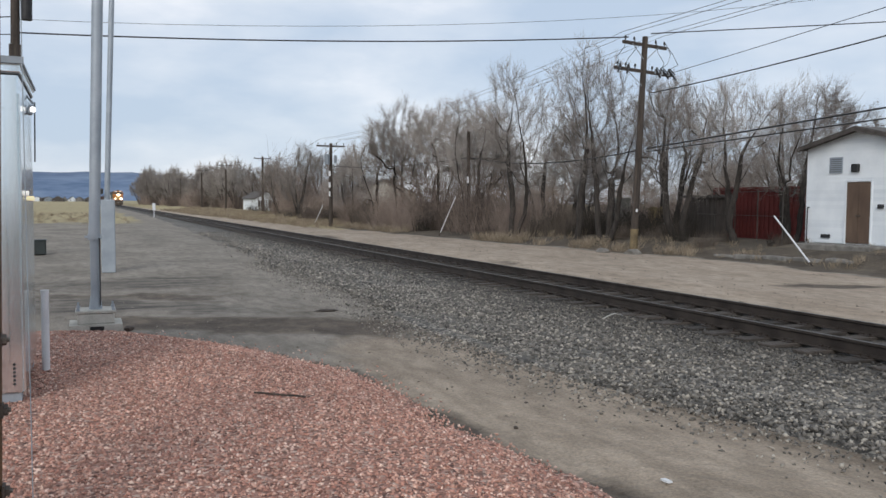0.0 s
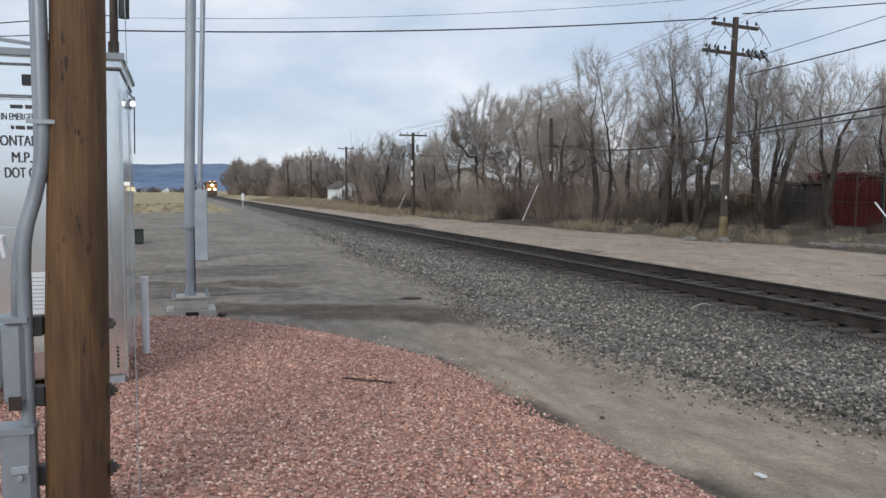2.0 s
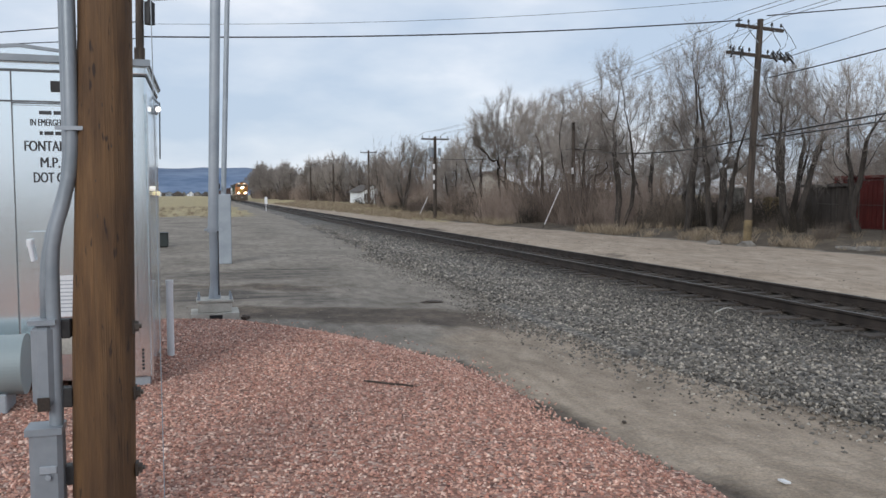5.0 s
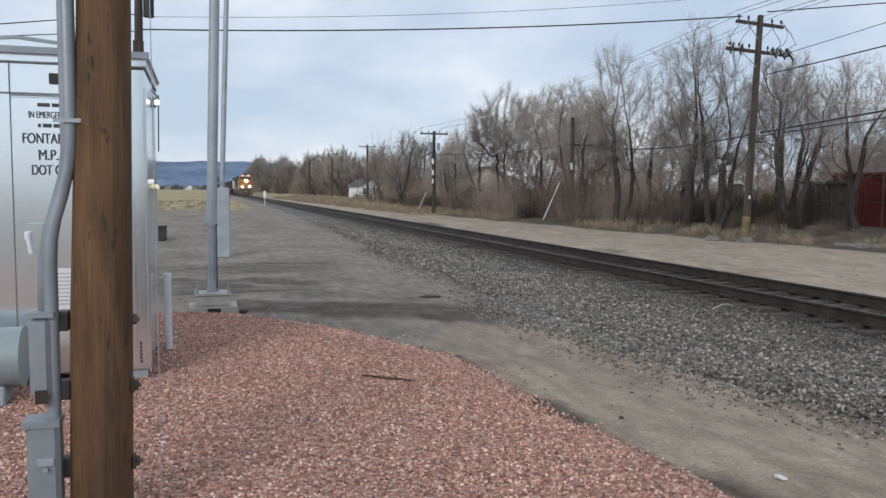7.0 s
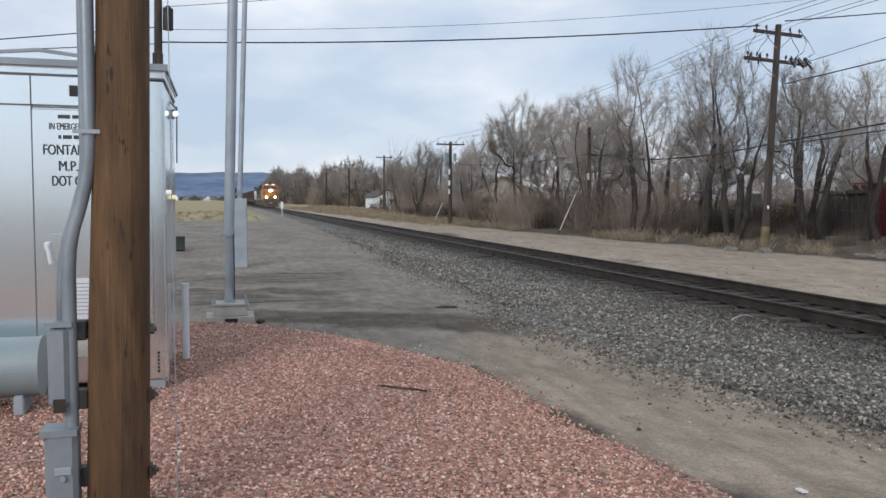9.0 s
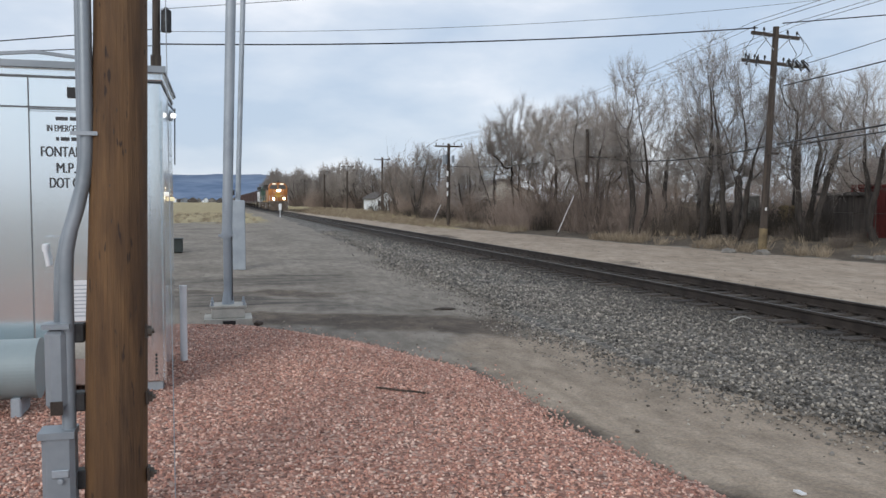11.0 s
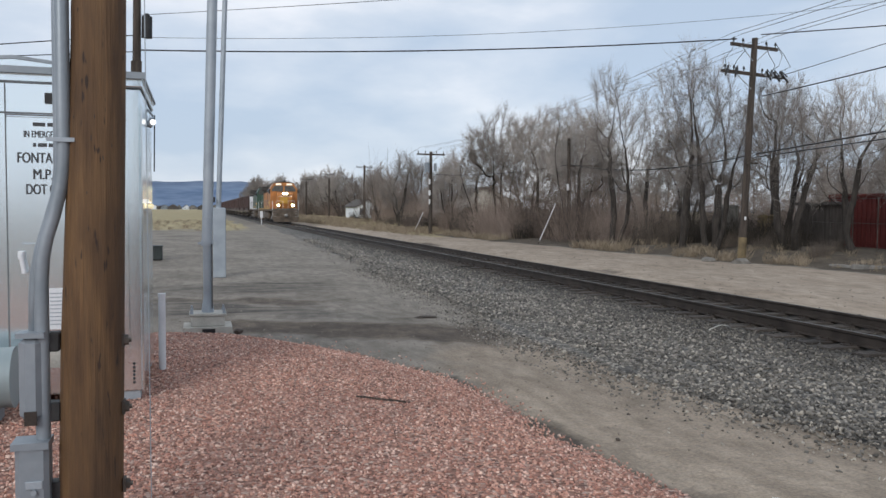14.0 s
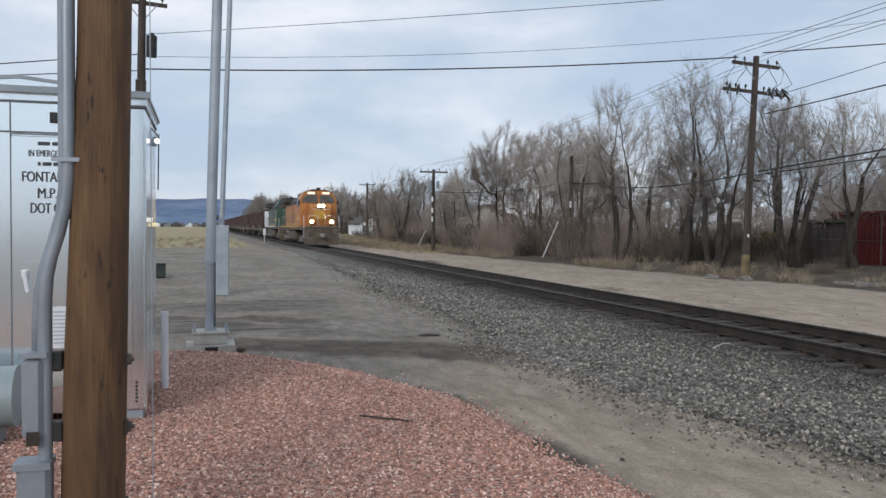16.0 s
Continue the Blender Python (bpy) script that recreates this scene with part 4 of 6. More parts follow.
def build_litter():
    rnd = random.Random(9)

    def stick(name, a, b, r, mat, label, sag=0.0):
        a, b = Vector(a), Vector(b)
        pts = [a.lerp(b, i / 5) + Vector((rnd.uniform(-1, 1) * r, rnd.uniform(-1, 1) * r * 2, sag * math.sin(math.pi * i / 5))) for i in range(6)]
        tagged(bent(name, pts, r, mat, None, 6), label, "stick")

    stick("stick", (1.22, 6.43, 0.022), (1.57, 6.14, 0.022), 0.0085, M_OLDPOLE, "dark brown stick lying on the pink gravel")
    zb = lambda x, y: float(bed_z(x, y))
    stick("bleached_stick", (7.30, 10.32, zb(7.3, 10.32) + 0.05), (8.0, 10.75, zb(8, 10.75) + 0.05), 0.009, M_CONCRETE, "pale bleached stick lying on ballast", 0.05)
    w = tagged(new("paper_scrap", mesh_of("paper_scrap", [(-0.06, -0.03, 0.0), (0.05, -0.04, 0.0), (0.07, 0.03, 0.01), (-0.04, 0.045, 0.004), (-0.06, -0.03, 0.022), (0.05, -0.04, 0.026), (0.07, 0.03, 0.034), (-0.04, 0.045, 0.03)], [(0, 3, 2, 1), (4, 5, 6, 7), (0, 1, 5, 4), (1, 2, 6, 5), (2, 3, 7, 6), (3, 0, 4, 7)], M_WHITE)), "crumpled white scrap lying on the dirt", "litter")
    w.matrix_world = pose(3.43, 4.09, float(ground_z(3.43, 4.09)) + 0.004, 0, 0, 105) @ Matrix.Scale(0.55, 4)
    s = tagged(new("flat_stone", mesh_of("flat_stone", *clod(0.22, 8), M_OLDPOLE)), "dark flat lump on the dirt", "stone")
    s.matrix_world = Matrix.Translation((3.60, 12.85, float(ground_z(3.6, 12.85)))) @ Matrix.Diagonal((0.95, 0.35, 0.3, 1))
    for i in range(3):
        x, y = rnd.uniform(2.9, 3.9), rnd.uniform(5.0, 8)
        o = tagged(new("dirt_clod", mesh_of("dirt_clod", *clod(rnd.uniform(0.018, 0.03), i), M_OLDPOLE)), "small dark clod on the dirt road", "clod", "clods on the road")
        o.matrix_world = pose(x, y, float(ground_z(x, y)))


build_cabinet()
build_tank()
build_near_pole()
build_masts()
build_litter()


# ---- poles and wires ----
def crossarm(parent, z, length, turn, pins):
    a = part("crossarm", B((0, 0.0, z), (length, 0.10, 0.12), (0, 0, turn)), M_OLDPOLE, parent)
    c, s = math.cos(radians(turn)), math.sin(radians(turn))
    for k in pins:
        u = k * length / 2
        part("insulator", rod(Rod((u * c, u * s, z + 0.05), (u * c, u * s, z + 0.20), 0.018, seg=6), (u * c, u * s, z + 0.15), (u * c, u * s, z + 0.26), 0.05, 0.03, 8), M_BLACK, a)
    return a


def utility_pole(x, y, h, lean, label, arms, r=0.15, zbase=None):
    z0 = float(ground_z(x, y)) if zbase is None else zbase
    p = thing("utility_pole", pose(x, y, z0, 0, lean, 0), label, "utility pole", "utility poles along the line")
    part("shaft", Rod((0, 0, -0.5), (0, 0, h), r, r * 0.72, 14), M_OLDPOLE, p)
    for z, ln, turn, pins in arms:
        a = crossarm(p, z, ln, turn, pins)
        c, s = math.cos(radians(turn)), math.sin(radians(turn))
        for sx in (-1, 1):
            part("brace", Rod((sx * ln * 0.3 * c, sx * ln * 0.3 * s - 0.06, z - 0.03), (0, -0.06, z - 0.65), 0.018, seg=6), M_GALV, a)
    return p


POLE_Z = float(ground_z(20.47, 26.73))
utility_pole(20.36, 26.80, 8.75, 2.4, "dark weathered utility pole with two wooden crossarms", [(8.42, 2.2, 2, (-0.9, -0.5, 0.5, 0.9)), (7.36, 2.9, 2, (-0.9, -0.62, -0.3, 0.3, 0.62, 0.9))], 0.155)
utility_pole(17.84, 62.4, 6.6, 0, "dark weathered utility pole with one crossarm and a transformer", [(6.38, 2.3, -2, (-0.9, -0.4, 0.4, 0.9))], 0.16)
utility_pole(24.5, 123, 8.3, 0, "dark weathered utility pole with one crossarm", [(8.0, 2.6, -10, (-0.9, 0.9))], 0.2)
utility_pole(21.9, 45.4, 6.2, -1.0, "old leaning utility pole among bare trees", [], 0.14)
utility_pole(24.3, 157, 7.5, 0, "distant dark utility pole", [(8.3, 2.6, -10, (-0.9, 0.9))], 0.22)
utility_pole(22.9, 181, 7.6, 0, "distant dark utility pole", [(8.1, 2.6, -10, (-0.9, 0.9))], 0.22)
utility_pole(24.9, 243, 7.8, 0, "distant dark utility pole", [(7.5, 2.4, -10, (-0.9, 0.9))], 0.22)
far_pole = utility_pole(-2.05, 29.0, 9.6, 0.8, "brown utility pole behind the signal cabinet", [(9.2, 1.6, 10, (-0.8, 0.8))], 0.17)
part("transformer", rod(Rod((0.32, -0.1, 7.4), (0.32, -0.1, 8.1), 0.17, seg=16), (0.32, -0.1, 8.1), (0.32, -0.1, 8.2), 0.12, 0.06, 12), M_BLACK, far_pole, "dark pole transformer")
part("guard_plate", B((0, -0.18, 5.6), (0.34, 0.03, 2.0)), M_OLDPOLE, far_pole)


def build_transformer():
    p = [o for o in bpy.data.objects if o.get("label", "").endswith("a transformer")][0]
    part("transformer", Rod((-0.36, -0.2, 4.95), (-0.36, -0.2, 5.7), 0.2, seg=14), M_CONDUIT, p, "pale grey transformer can")
    part("transformer", Rod((0.30, -0.2, 5.05), (0.30, -0.2, 5.65), 0.12, seg=14), M_CONDUIT, p, "pale grey transformer can")


build_transformer()


def build_pole_fittings():
    """Tags, a base guard and cable plates on the line poles."""
    poles = [o for o in bpy.data.objects if o.get("category") == "utility pole"]
    near = [o for o in poles if o["label"].endswith("two wooden crossarms")][0]
    part("base_guard", Rod((-0.02, -0.03, 0.0), (-0.02, -0.03, 1.0), 0.165, 0.16, 12), M_STRAW_PAINT, near, "faded yellow base guard")
    part("pole_tag", B((-0.06, -0.16, 1.75), (0.07, 0.02, 0.12)), M_WHITE, near, "small white tag")
    part("cable_bracket", B((0.1, -0.16, 3.9), (0.5, 0.06, 0.08)), M_OLDPOLE, near)
    mid = [o for o in poles if o["label"].endswith("a transformer")][0]
    for z, w in ((3.3, 0.16), (2.6, 0.12), (4.2, 0.14)):
        part("pole_tag", B((-0.14, -0.15, z), (w, 0.03, 0.4)), M_WHITE, mid, "pale plate on the pole")
    old = [o for o in poles if o["label"].startswith("old leaning")][0]
    part("pole_tag", B((-0.16, -0.18, 3.2), (0.14, 0.03, 0.4)), M_WHITE, old, "pale plate on the pole")
    part("crossarm", B((0.9, -0.1, 4.5), (2.0, 0.09, 0.10)), M_OLDPOLE, old)


build_pole_fittings()


def build_jumpers():
    """Loose drop wires between the two crossarms of the near line pole."""
    p = [o for o in bpy.data.objects if o.get("label", "").endswith("two wooden crossarms")][0]
    c, s = math.cos(radians(2)), math.sin(radians(2))
    for u, v, out in ((-0.99, -1.30, -0.1), (-0.55, -0.9, 0.05), (0.55, 0.9, 0.05), (0.99, 1.30, 0.4), (1.02, 0.9, 0.25)):
        pts = [(u * c, u * s - 0.05, 8.6), ((u + out) * c, (u + out) * s - 0.1, 8.2), ((v + out) * c, (v + out) * s - 0.1, 7.8), (v * c, v * s - 0.05, 7.6)]
        bent("jumper_wire", pts, 0.012, M_CABLE, p, 5)
    # fused cutouts hanging on the lower crossarm, each with its bracket
    for u, tilt in ((-1.25, -0.20), (-0.85, -0.16), (0.55, 0.14), (0.90, 0.20), (1.25, 0.24)):
        f = part("fused_cutout", rod(Rod((u * c, u * s - 0.10, 7.52), ((u + tilt) * c, u * s - 0.26, 7.14), 0.045, 0.035, 8), (u * c, u * s - 0.14, 7.58), ((u + tilt * 0.6) * c, u * s - 0.32, 7.34), 0.022, seg=6), M_BLACK, p, "dark fused cutout")
        part("bracket", B((u * c, u * s - 0.07, 7.40), (0.05, 0.08, 0.14)), M_GALV, f)


build_jumpers()


def wire(a, b, sag, r=0.018, label="black overhead wire over the yard", parts=22):
    a, b = Vector(a), Vector(b)
    pts = [a.lerp(b, i / parts) - Vector((0, 0, sag * 4 * (i / parts) * (1 - i / parts))) for i in range(parts + 1)]
    tagged(bent("overhead_wire", pts, r, M_CABLE, None, 5), label, "wire", "overhead wires")


g_wire = thing("guy_wire", Matrix.Identity(4), "thin steel guy wire from the timber pole to the gravel", "guy wire")
part("cable", Rod((-0.19, 3.40, -0.05), (-0.25, 3.86, 8.8), 0.0022, seg=6), M_CONDUIT, g_wire)
part("anchor_eye", Rod((-0.19, 3.40, -0.08), (-0.19, 3.40, 0.06), 0.014, seg=8), M_GALV, g_wire)
wire((-1.93, 29.0, 6.80), (19.9, 26.8, 8.22), 0.22, 0.026, "thick black service cable over the track")
wire((20.9, 26.65, 8.42), (66, 21.5, 13.9), 0.12, 0.024, "thick black service cable beyond the pole")
wire((-1.93, 29.0, 7.22), (66, 21, 20.5), 2.9, 0.008, "thin overhead wire over the track", 30)
wire((-1.93, 29.0, 7.95), (34, 11, 9.6), 0.25, 0.010, "thin overhead wire over the track")
for u in (-1.0, -0.55, 0.55, 1.0):
    wire((20.6 + u, 26.73, 8.4), (20.6 + u, -14, 9.4), 0.35, 0.010, "thin overhead line wire")
    wire((20.6 + u, 26.73, 8.4), (17.9 + u, 62.4, 6.5), 0.6, 0.007, "thin overhead line wire")
wire((20.5, 26.0, 5.95), (20.8, -14, 9.7), 0.75, 0.022, "black cable drooping from the pole")
wire((20.5, 25.2, 6.55), (20.8, -14, 9.9), 0.3, 0.012, "thin wire from the lower crossarm")
wire((20.5, 26.3, 3.78), (20.9, -14, 5.6), -0.1, 0.030, "thick black communication cable")
wire((20.5, 26.3, 3.66), (20.9, -14, 5.0), -0.02, 0.022, "thick black communication cable")
wire((20.5, 26.8, 3.75), (21.9, 45.4, 4.4), 0.45, 0.028, "thick black communication cable")
wire((21.9, 45.4, 4.4), (17.84, 62.4, 4.4), 0.3, 0.02, "thick black communication cable")
for dx in (-0.9, 0.9):
    wire((17.84 + dx, 62.4, 6.5), (24.5 + dx, 123, 8.0), 0.8, 0.012, "thin overhead line wire")
wire((-1.93, 29.0, 7.3), (-20, 20, 2.9), 0.0, 0.018)
wire((-1.93, 29.0, 6.75), (-20, 20, 3.6), 0.1, 0.016)


def guy(a, b, label):
    g = thing("guy_guard", Matrix.Identity(4), label, "guy guard", "pale guy guards")
    part("sleeve", Rod(a, b, 0.026, seg=10), M_PLASTIC, g)
    d = (Vector(b) - Vector(a)).normalized()
    part("anchor_rod", Rod(Vector(a) - d * 0.5, Vector(a), 0.02, seg=6), M_RAIL, g)


guy((19.1, 43.5, -0.2), (19.7, 42.7, 1.9), "leaning white guy-wire guard at the brush's edge")
guy((17.8, 67.2, -0.25), (18.35, 66.5, 1.3), "leaning pale guy-wire guard by the lane")
guy((21.1, 18.7, -0.25), (21.1, 20.2, 1.2), "leaning white guy-wire guard beside the white shed")


# ---- buildings ----
def build_shed():
    X, Y0, Y1, Z = 24.0, 17.1, 21.5, 0.25
    c, h = (Y0 + Y1) / 2, (Y1 - Y0) / 2
    shed = thing("white_shed", pose(X, c, Z), "white clapboard shed with brown double door and gable roof", "shed")
    wall = part("wall", prism([(-h, -0.6), (h, -0.6), (h, 3.35), (0, 3.88), (-h, 3.35)], "x", 0.0, 7.0), M_SIDING, shed)
    n = 29
    for i in range(n):
        z = 0.02 + i * 0.132
        half = h if z + 0.13 < 3.35 else h * max(0.04, (3.88 - z - 0.13) / 0.53)
        gaps = [(-half, half)]
        if z < 2.15:
            gaps = [(-half, -0.52), (0.52, half)]
        for a, b in gaps:
            part("clapboard", prism([(-0.010, z + 0.132), (-0.022, z), (0.0, z), (0.0, z + 0.132)], "y", a, b), M_SIDING, wall)
    for s in (-1, 1):
        part("roof_slope", prism([(s * (h + 0.14), 3.30), (0, 3.88 + 0.02), (0, 4.0), (s * (h + 0.16), 3.41)], "x", -0.35, 7.3), M_ROOF, shed)
        part("fascia", prism([(s * (h + 0.15), 3.26), (0, 3.83), (0, 3.96), (s * (h + 0.15), 3.38)], "x", -0.39, -0.352), M_SHED, shed)
    for s in (-1, 1):
        d = part("door_leaf", B((-0.02, s * 0.235, 1.08), (0.06, 0.455, 2.08), bevel=0.006), M_DOOR, shed)
        part("door_knob", Rod((-0.05, s * 0.05, 0.98), (-0.10, s * 0.05, 0.98), 0.025, seg=10), M_RAIL_TOP, d)
        part("door_jamb", B((-0.035, s * 0.495, 1.09), (0.07, 0.05, 2.16)), M_SIDING, shed, "white door jamb")
    part("door_head", B((-0.036, 0, 2.17), (0.075, 1.04, 0.06)), M_SIDING, shed, "white door head")
    v = part("gable_vent", B((-0.035, 0.95, 2.72), (0.05, 0.52, 0.56)), M_GALV, shed, "grey louvred vent")
    for i in range(7):
        part("louvre", B((-0.066, 0.95, 2.50 + i * 0.07), (0.03, 0.48, 0.012), (0, 35, 0)), M_ALU_DARK, v)
    part("wall_light", B((-0.07, 0.15, 2.60), (0.14, 0.28, 0.28), bevel=0.03), M_BLACK, shed, "dark box light over the door")
    part("low_vent", B((-0.04, 1.30, 0.24), (0.05, 0.36, 0.13)), M_BLACK, shed)
    part("meter_box", B((-0.06, -0.85, 1.30), (0.10, 0.18, 0.14), bevel=0.01), M_BLACK, shed)
    part("gas_pipe", rod(Rod((-0.1, h - 0.14, 0.0), (-0.1, h - 0.14, 1.25), 0.02, seg=8), (-0.1, h - 0.14, 1.25), (0.0, h - 0.14, 1.25), 0.02, seg=8), M_BLACK, shed)
    part("stoop", B((-0.6, 0.1, -0.12), (1.2, 3.0, 0.24), bevel=0.03), M_OLDCON, shed, "low weathered concrete stoop")


def build_container():
    c = thing("freight_container", pose(29.0, 28.3, -0.1), "faded red steel freight container behind brush", "container")
    L = 6.6
    part("shell", B((1.2, 0, 1.25), (2.36, L, 2.4)), M_RED, c)
    rib = bmesh.new()
    box(rib, (0, 0, 1.25), (0.06, 0.14, 2.2))
    me = bpy.data.meshes.new("corrugation")
    rib.to_mesh(me)
    rib.free()
    me.materials.append(M_RED)
    for i in range(24):
        o = new("corrugation", me)
        o.parent = c
        o.matrix_local = pose(0.0, -L / 2 + 0.2 + i * 0.27, 0)
    for z in (0.07, 2.46):
        part("side_rail", B((-0.03, 0, z), (0.12, L, 0.12)), M_RED, c)
    for s in (-1, 1):
        part("corner_post", B((-0.03, s * L / 2, 1.25), (0.14, 0.14, 2.5)), M_RED, c)
    s = thing("board_shed", pose(26.6, 29.9, float(ground_z(26.6, 29.9))), "small dark weathered board shed in the brush", "shed")
    part("wall", B((0.35, 0, 0.95), (0.7, 2.0, 1.9)), M_SHED, s)
    for i in range(10):
        part("board", B((-0.015, -0.92 + i * 0.205, 0.95), (0.03, 0.19, 1.86)), M_SHED, s)
    part("roof", prism([(-1.12, 1.9), (1.12, 1.9), (1.12, 2.02), (-1.12, 2.06)], "x", -0.2, 0.85), M_ROOF, s)
    # blocks added in place of a dark low berm along the lane
    k = thing("concrete_block_edging", pose(21.6, 18.0, 0), "low sunken concrete blocks added in place of a dark berm at the lane's edge", "kerb")
    rnd = random.Random(2)
    for i in range(5):
        y = i * 1.25
        part("block", B((0.15 * rnd.uniform(-1, 1), y, float(ground_z(21.6, 18 + y)) - 0.09), (0.4, 1.1, 0.34), (rnd.uniform(-3, 3), rnd.uniform(-6, 6), rnd.uniform(-6, 6)), 0.04), M_OLDCON, k)


def far_house(x, y, w, d, h, pk, turn, label, wall_mat):
    f = thing("house", pose(x, y, float(ground_z(x, y)), 0, 0, turn), label, "house", "distant houses")
    part("wall", prism([(-w / 2, -0.5), (w / 2, -0.5), (w / 2, h), (0, pk), (-w / 2, h)], "y", -d / 2, d / 2), wall_mat, f)
    for s in (-1, 1):
        part("roof_slope", prism([(s * (w / 2 + 0.3), h - 0.15), (0, pk), (0, pk + 0.15), (s * (w / 2 + 0.3), h)], "y", -d / 2 - 0.3, d / 2 + 0.3), M_ROOF, f)
    for k in (-0.28, 0.22):
        wdw = part("window", B((k * w, -d / 2 - 0.02, h * 0.55), (0.9, 0.06, 1.1)), M_BLACK, f)
        part("window_frame", B((k * w, -d / 2 - 0.045, h * 0.55), (0.06, 0.03, 1.1)), M_SIDING, wdw)


def build_yard_bits():
    """The wire fence before the container, scrap behind the trees and pale boulders at the lane."""
    f = thing("wire_fence", pose(23.6, 0, 0), "thin galvanised wire fence before the red container", "fence")
    for y in (22.2, 24.0, 25.8, 27.6, 29.4):
        x = 0.32 * (y - 22.2)
        part("fence_post", Rod((x, y, -0.3), (x, y, 2.15), 0.02, seg=8), M_RAIL_TOP, f)
    for z in (1.15, 2.1):
        part("fence_wire", Rod((0, 22.2, z), (2.304, 29.4, z), 0.009, seg=6), M_RAIL_TOP, f)
    p = thing("sheet_panel", pose(24.56, 33.4, float(ground_z(24.5, 33.4)), 0, 0, -35), "weathered grey metal sheet leaning behind the trees", "panel")
    part("sheet", B((0, 0, 0.95), (0.95, 0.04, 1.9), (-6, 0, 0), 0.008), M_OLDCON, p)
    for k in range(6):
        part("rib", B((-0.40 + 0.16 * k, -0.03, 0.95), (0.03, 0.03, 1.86), (-6, 0, 0)), M_OLDCON, p)
    w = thing("scrap_sheet", pose(25.9, 31.3, float(ground_z(25.9, 31.3)), 0, 0, -30), "white scrap board lying among the brush", "scrap")
    part("board", B((0, 0, 0.42), (0.75, 0.05, 0.34), (-25, 8, 0), 0.01), M_WHITE, w)
    part("prop", B((0.1, 0.12, 0.16), (0.6, 0.3, 0.36), (0, 0, 12), 0.03), M_OLDCON, w)
    d = thing("yellow_crate", pose(25.5, 31.8, float(ground_z(25.5, 31.8)), 0, 0, 15), "faded yellow slatted crate half hidden by brush", "crate")
    for k in range(5):
        part("slat", B((0, 0, 0.5 + 0.2 * k), (0.7, 0.5, 0.13), bevel=0.01), M_STRAW_PAINT, d)
    for sx in (-1, 1):
        part("upright", B((sx * 0.36, -0.1, 0.7), (0.06, 0.34, 1.45)), M_STRAW_PAINT, d)
    for x, y, r in ((18.95, 27.75, 0.30), (19.35, 26.3, 0.34), (19.7, 30.6, 0.24)):
        o = tagged(new("boulder", mesh_of("boulder", *clod(r, int(y * 10)), M_OLDCON)), "pale grey boulder at the foot of the trees", "boulder", "boulders beside the lane")
        o.matrix_world = pose(x + 0.6, y, float(ground_z(x + 0.6, y)) + 0.03, 0, 0, 40 * r)


build_shed()
build_container()
build_yard_bits()
far_house(27.6, 141, 3.8, 6, 2.0, 3.1, 10, "distant white house with a gable roof", M_SIDING)
far_house(33, 95, 8, 6, 2.6, 4.2, 0, "pale house half hidden by brush", M_CONCRETE)
rnd_town = random.Random(6)
for i in range(36):
    far_house(-190 + i * 6 + rnd_town.uniform(-4, 4), 900 + rnd_town.uniform(-130, 130), rnd_town.uniform(5, 10), 8, rnd_town.uniform(2.2, 3.4), rnd_town.uniform(3.6, 5.2), rnd_town.uniform(-20, 20), "tiny distant house on the edge of town", rnd_town.choice([M_SHED, M_ROOF, M_CONDUIT, M_SHED, M_OLDCON, M_SHED, M_SIDING]))


def hills():
    """A long wooded ridge far off, with distance haze in its blue colour."""
    V, F = [], []
    n = 160
    for i in range(n + 1):
        u = i / n
        az = radians(-75 + 150 * u)
        a = math.degrees(az)
        e = 1.80 + 0.05 * math.sin(a * 0.45 + 1.2) + 0.04 * math.sin(a * 1.1) + 0.04 * math.sin(a * 2.3 + 1) + 0.03 * math.sin(a * 5.1) + 0.015 * math.sin(a * 11)
        e *= 1.0 if a < 5 else max(0.06, 1 - 0.14 * (a - 5))
        for k, (r, f) in enumerate(((2600, 0), (3000, 0.6), (3400, 1.0), (3450, 0))):
            V.append((r * math.sin(az), r * math.cos(az), -1.0 + f * 3400 * math.tan(radians(e))))
    for i in range(n):
        for k in range(3):
            a = i * 4 + k
            F.append((a, a + 4, a + 5, a + 1))
    tagged(new("hills", mesh_of("hills", V, F, M_HILL, True)), "long wooded ridge on the horizon, blue haze put into its colour", "hills", kind="structure")


hills()


